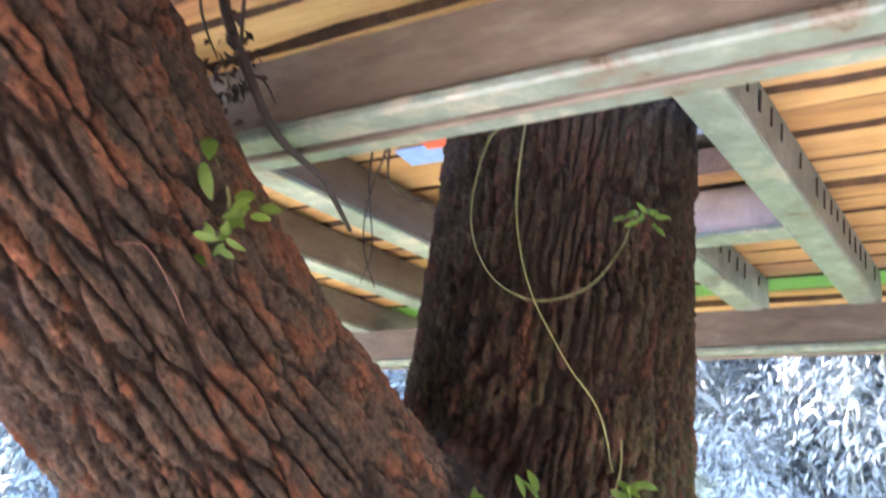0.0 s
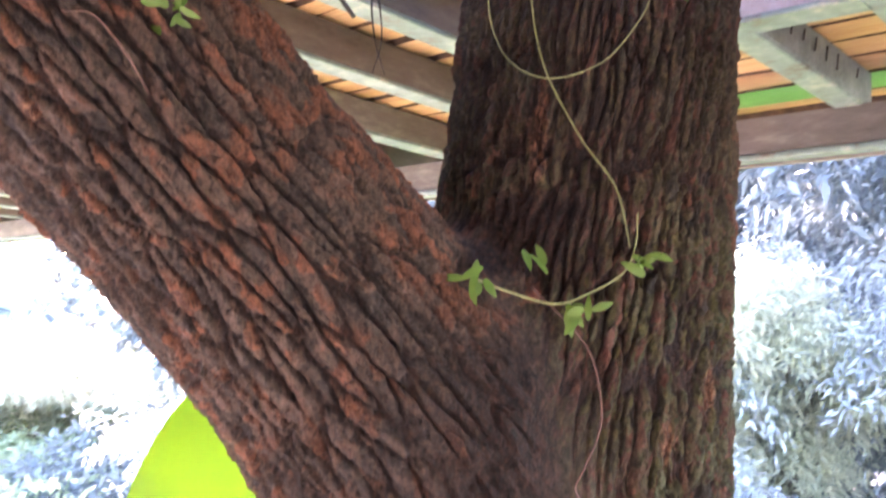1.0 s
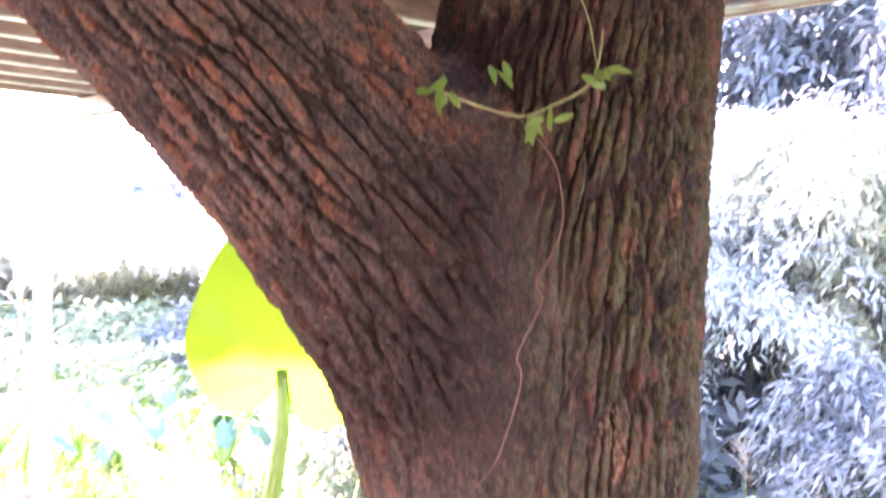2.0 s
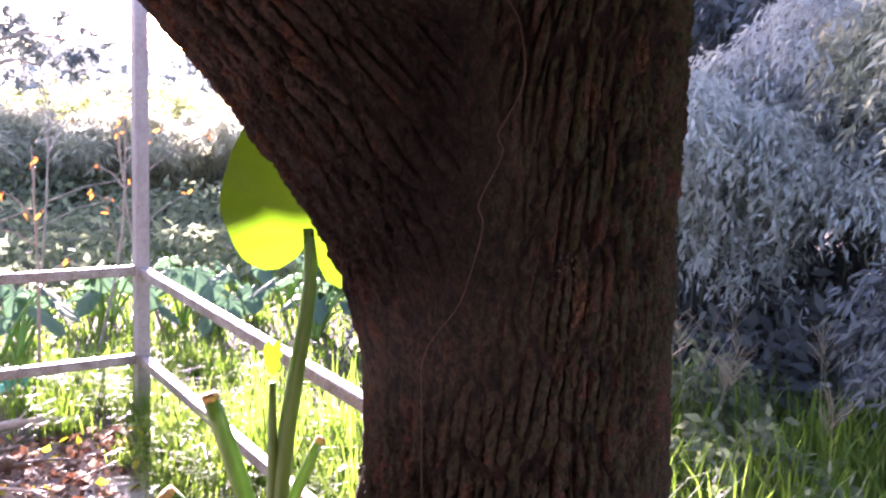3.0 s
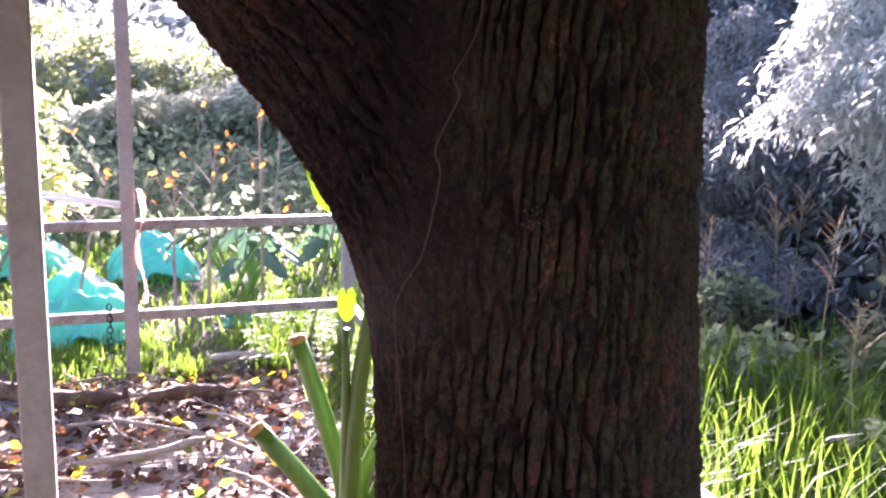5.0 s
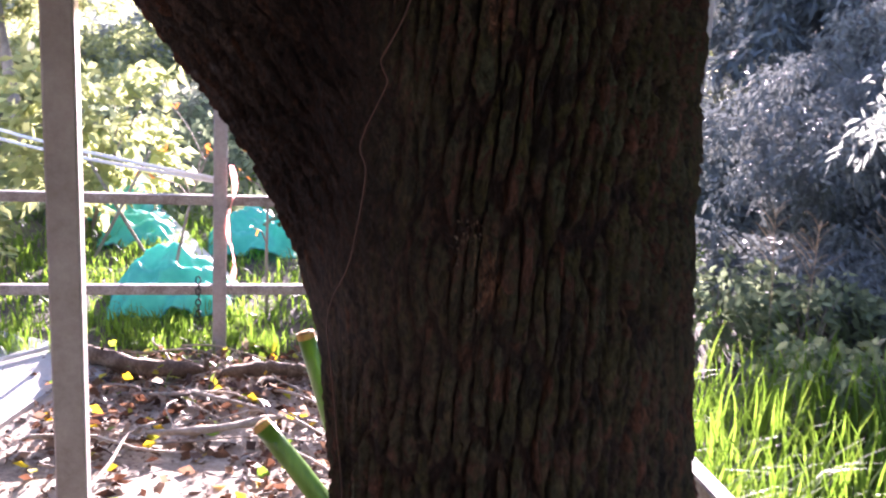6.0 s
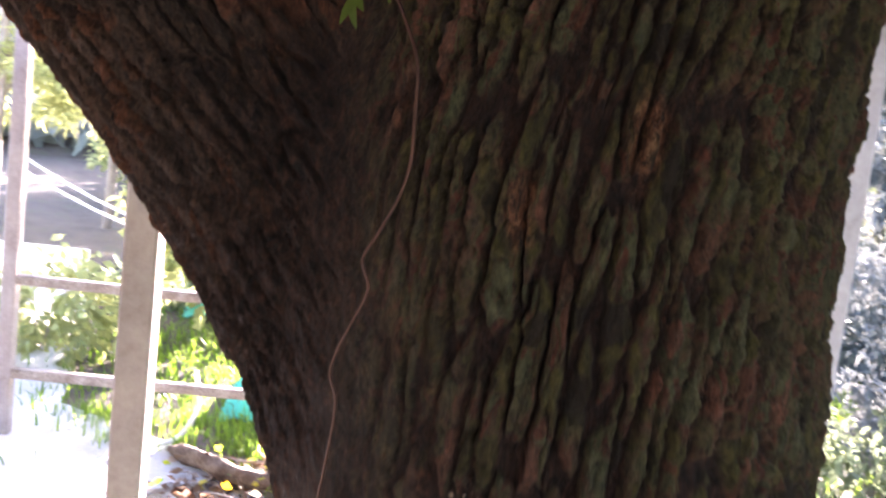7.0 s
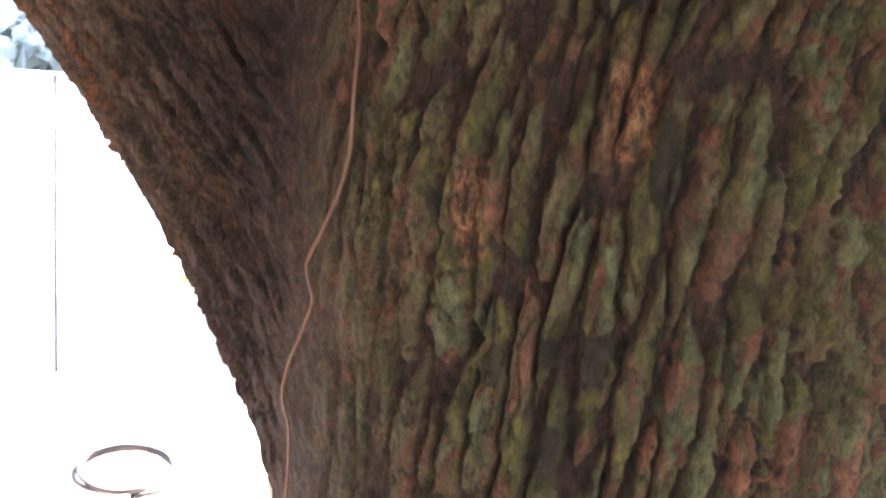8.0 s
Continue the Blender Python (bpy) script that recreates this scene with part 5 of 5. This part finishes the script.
# saplings with a few orange leaves
def sapling(u, v, h, seed):
    r = np.random.default_rng(seed)
    foot = P(u, v, -0.05)
    ob = thing("sapling", "bare sapling with a few orange leaves", "sapling", "saplings", at=tuple(foot))
    top = foot + np.array([r.normal(0, 0.15), r.normal(0, 0.15), h])
    line = smooth_path([foot, foot * 0.5 + top * 0.5 + r.normal(0, 0.06, 3), top], 12)
    bits, ends = [tube_data(line, np.linspace(0.012, 0.004, 12), 5)], [top]
    for k in range(5):
        i = r.integers(5, 11)
        e = line[i] + np.array([r.normal(0, 0.2), r.normal(0, 0.2), r.uniform(0.1, 0.35)])
        bits.append(tube_data([line[i], (line[i] + e) / 2 + np.array([0, 0, 0.03]), e], [0.006, 0.004, 0.003], 4))
        ends.append(e)
    v_, f_ = join(bits)
    under(mesh("stem", v_, f_, WOOD_GREY, None), ob)
    for e in ends:
        for j in range(2):
            v_, f_ = leaf_blade(e + r.normal(0, 0.025, 3), r.normal(0, 1, 3) + np.array([0, 0, -0.5]), r.normal(0, 1, 3), 0.042, 0.022, 0.3, 5, 3)
            under(mesh("leaf", v_, f_, ORANGE_LEAF, None, smooth=True), ob)


for k, (u, v, h) in enumerate([(-4.9, 1.35, 1.35), (-5.0, 1.05, 1.1), (-5.3, 1.75, 1.5), (-4.7, 0.85, 0.95), (-5.6, 2.3, 1.4), (-4.8, 0.3, 0.9), (-6.2, 1.6, 1.7)]):
    sapling(u, v, h, 820 + k)


# netted beds
def net_mound(u, v, ru, rv, h, seed):
    nx, ny = 44, 36
    verts = []
    for i in range(nx):
        for j in range(ny):
            a, b = 2 * i / (nx - 1) - 1, 2 * j / (ny - 1) - 1
            q = max(abs(a), abs(b)) ** 2.2 * 0.6 + (a * a + b * b) * 0.2
            f = float(fbm(np.array([a * 3.3 + seed]), np.array([b * 3.3 + seed * 2]), seed, 4)[0])
            fold = 0.035 * math.sin(a * 13 + b * 7 + 6 * f)
            verts.append(P(u + a * ru, v + b * rv, max(0.012, h * (1 - min(1, q)) * (1 + 0.7 * f) + fold * (1 - abs(q - 0.5)))))
    faces = [(i * ny + j, (i + 1) * ny + j, (i + 1) * ny + j + 1, i * ny + j + 1) for i in range(nx - 1) for j in range(ny - 1)]
    ob = thing("net_cover", "teal shade net draped over a garden bed", "netting", "netted beds", at=tuple(P(u, v)))
    under(mesh("net", verts, faces, NET, None, smooth=True), ob)
    border = [i * ny for i in range(nx)] + [(nx - 1) * ny + j for j in range(1, ny)] + [i * ny + ny - 1 for i in range(nx - 2, -1, -1)] + [j for j in range(ny - 2, 0, -1)]
    v_, f_ = tube_data([verts[i] for i in border], [0.006] * len(border), 4)
    under(mesh("hem", v_, f_, NET_HEM, None, "rolled darker hem"), ob)


net_mound(-4.95, 0.33, 0.38, 0.32, 0.27, 3)
net_mound(-6.3, 0.8, 0.36, 0.3, 0.25, 5)
net_mound(-7.4, -0.3, 0.5, 0.4, 0.3, 7)
net_mound(-6.6, 0.0, 0.4, 0.25, 0.16, 8)
net_mound(-4.95, 1.45, 0.17, 0.34, 0.07, 9)
for k in range(2):  # crossed garden stakes
    a, b = (P(-5.9, -0.25, -0.05), P(-5.7, 0.15, 0.75)) if k else (P(-5.9, 0.15, -0.05), P(-5.7, -0.25, 0.75))
    v_, f_ = tube_data([a, (a + b) / 2, b], [0.012, 0.012, 0.01], 6)
    tagged(mesh("garden_stake", v_, f_, WOOD_GREY), "thin dark stake crossed with another in the garden", "stake", "crossed stakes")
v_, f_ = bar_data(P(-8.5, -0.3, 0.02), P(-5.0, 0.62, 0.02), E2, 0.26, 0.05, 0.01)
tagged(mesh("garden_path", v_, f_, CONCRETE), "narrow pale path between the netted beds", "path", kind="structure")

# tape, ribbon and rope on the railing
for k in range(2):
    a, b = P(FENCE_U, 0.6, 0.84 + 0.012 * k), P(-8.6, -2.6, 0.86 + 0.12 * k)
    pts = [a + (b - a) * s + np.array([0, 0, -0.10 * math.sin(math.pi * s)]) for s in np.linspace(0, 1, 9)]
    v_, f_ = tube_data(pts, [0.011] * 9, 6)
    tagged(mesh("white_line", v_, f_, ROPE, smooth=True), "white line tied to the railing post", "rope", "white lines")
rib = []
for k in range(16):
    s = k / 15
    c = P(FENCE_U + 0.045 + 0.012 * math.sin(s * 11), 0.6 + 0.05 + 0.018 * math.sin(s * 9), 0.93 - 0.55 * s)
    wv = 0.009 + 0.006 * math.sin(s * 14)
    rib += [c - E2 * wv, c + E2 * wv]
tagged(mesh("ribbon", rib, [(2 * i, 2 * i + 1, 2 * i + 3, 2 * i + 2) for i in range(15)], RIBBON, smooth=True), "faded pink ribbon tied round the railing post", "ribbon")
links_ = []
for k in range(7):
    c = P(FENCE_U + 0.035, 0.5 + 0.004 * (k % 2), 0.37 - 0.028 * k)
    links_.append(tube_data([c + 0.012 * (E1 if k % 2 else E2) * math.cos(a) + np.array([0, 0, 0.019 * math.sin(a)]) for a in np.linspace(0, 2 * np.pi, 10)], [0.0035] * 10, 5, False))
v_, f_ = join(links_)
tagged(mesh("chain", v_, f_, DARK_ROOT), "short dark chain hanging from the lower rail", "chain")

DEAD = leafy("black_dead_leaf", [(0.2, (0.012, 0.01, 0.01)), (0.8, (0.05, 0.04, 0.035))], 0.1, 0.8)
garden = False
# roots and dead twigs hanging from the roof beside the limb
def hanging(pts, r0, label, name="hanging_root"):
    line = smooth_path(pts, 26)
    v_, f_ = tube_data(line, np.linspace(r0, r0 * 0.35, 26), 6)
    tagged(mesh(name, v_, f_, DARK_ROOT, smooth=True), label, "root", "hanging roots")


hanging([(-0.235, 0.735, 2.2), (-0.227, 0.731, 2.15), (-0.196, 0.712, 2.083), (-0.171, 0.732, 2.038), (-0.14, 0.795, 2.023), (-0.118, 0.852, 1.994)], 0.0062, "dark root hanging from the roof past the beam")
hanging([(-0.212, 0.722, 2.2), (-0.205, 0.72, 2.1), (-0.185, 0.722, 2.082), (-0.172, 0.721, 2.06)], 0.0022, "fine dark root hanging beside the limb")
hanging([(-0.084, 0.80, 2.13), (-0.084, 0.807, 2.074), (-0.106, 0.868, 2.027), (-0.108, 0.893, 1.989), (-0.094, 0.884, 1.948)], 0.0018, "fine dark root hanging behind the beam")
hanging([(-0.086, 0.81, 2.13), (-0.086, 0.832, 2.078), (-0.086, 0.856, 2.047), (-0.068, 0.868, 2.035), (-0.041, 0.875, 2.034)], 0.0018, "fine dark root hanging behind the beam")
hanging([(-0.233, 0.66, 2.2), (-0.233, 0.676, 2.133), (-0.232, 0.699, 2.115), (-0.229, 0.733, 2.105)], 0.002, "fine root hanging beside the limb")
hanging([(-0.1, 0.87, 2.13), (-0.108, 0.885, 2.06), (-0.1, 0.89, 1.99), (-0.11, 0.9, 1.955)], 0.0016, "fine dark root hanging behind the beam")
dr = np.random.default_rng(8)
cc = np.array([-0.208, 0.718, 2.085]) + dr.normal(0, 1, (90, 3)) * np.array([0.009, 0.009, 0.018])
v_, f_ = leaf_cloud(cc, dr.normal(0, 1, (90, 3)), 0.013, 0.006, 3)
tagged(cloud_mesh("dead_leaves", v_, f_, DEAD), "clump of black dead leaves caught on a hanging root", "leaves", kind="stuff")
# yard things seen past the limb
garden = True
v_, f_ = bar_data((-5.34, 1.23, 0.66), (-6.1, -3.0, 0.66), (0, 0, 1), 1.34, 0.2, 0.02)
tagged(mesh("wall_yard", v_, f_, WHITE_WALL), "low sunlit white wall across the yard", "wall", kind="structure")
v_, f_ = bar_data((-5.335, 1.24, 1.345), (-6.1, -3.02, 1.345), (0, 0, 1), 0.03, 0.24, 0.006)
tagged(mesh("wall_cap", v_, f_, GREEN_PAINT), "pale green cap on the white wall", "trim", kind="structure")
v_, f_ = tube_data([(-4.04, 0.63, -0.02), (-4.035, 0.63, 0.7), (-4.03, 0.635, 1.42)], [0.008, 0.007, 0.006], 6)
tagged(mesh("thin_pole", v_, f_, DARK_ROOT), "thin dark rod standing on the concrete", "pole")
coil = [(-2.83 + (0.19 + 0.012 * math.sin(a * 0.7)) * math.cos(a), 0.88 + (0.17 + 0.015 * math.cos(a * 1.3)) * math.sin(a), 0.045 + 0.006 * a / 3) for a in np.linspace(0, 13, 70)]
v_, f_ = tube_data(coil, [0.009] * 70, 6)
tagged(mesh("hose", v_, f_, DARK_ROOT, smooth=True), "loose coil of black hose on the concrete", "hose")
hose2 = smooth_path([P(-4.18, -0.05, 0.38), P(-4.2, -0.03, 0.2), P(-4.1, -0.12, 0.06), P(-3.9, -0.35, 0.045)], 20)
v_, f_ = tube_data(hose2, [0.012] * 20, 6)
tagged(mesh("white_hose", v_, f_, ROPE, smooth=True), "white hose hanging from the lower rail", "hose")
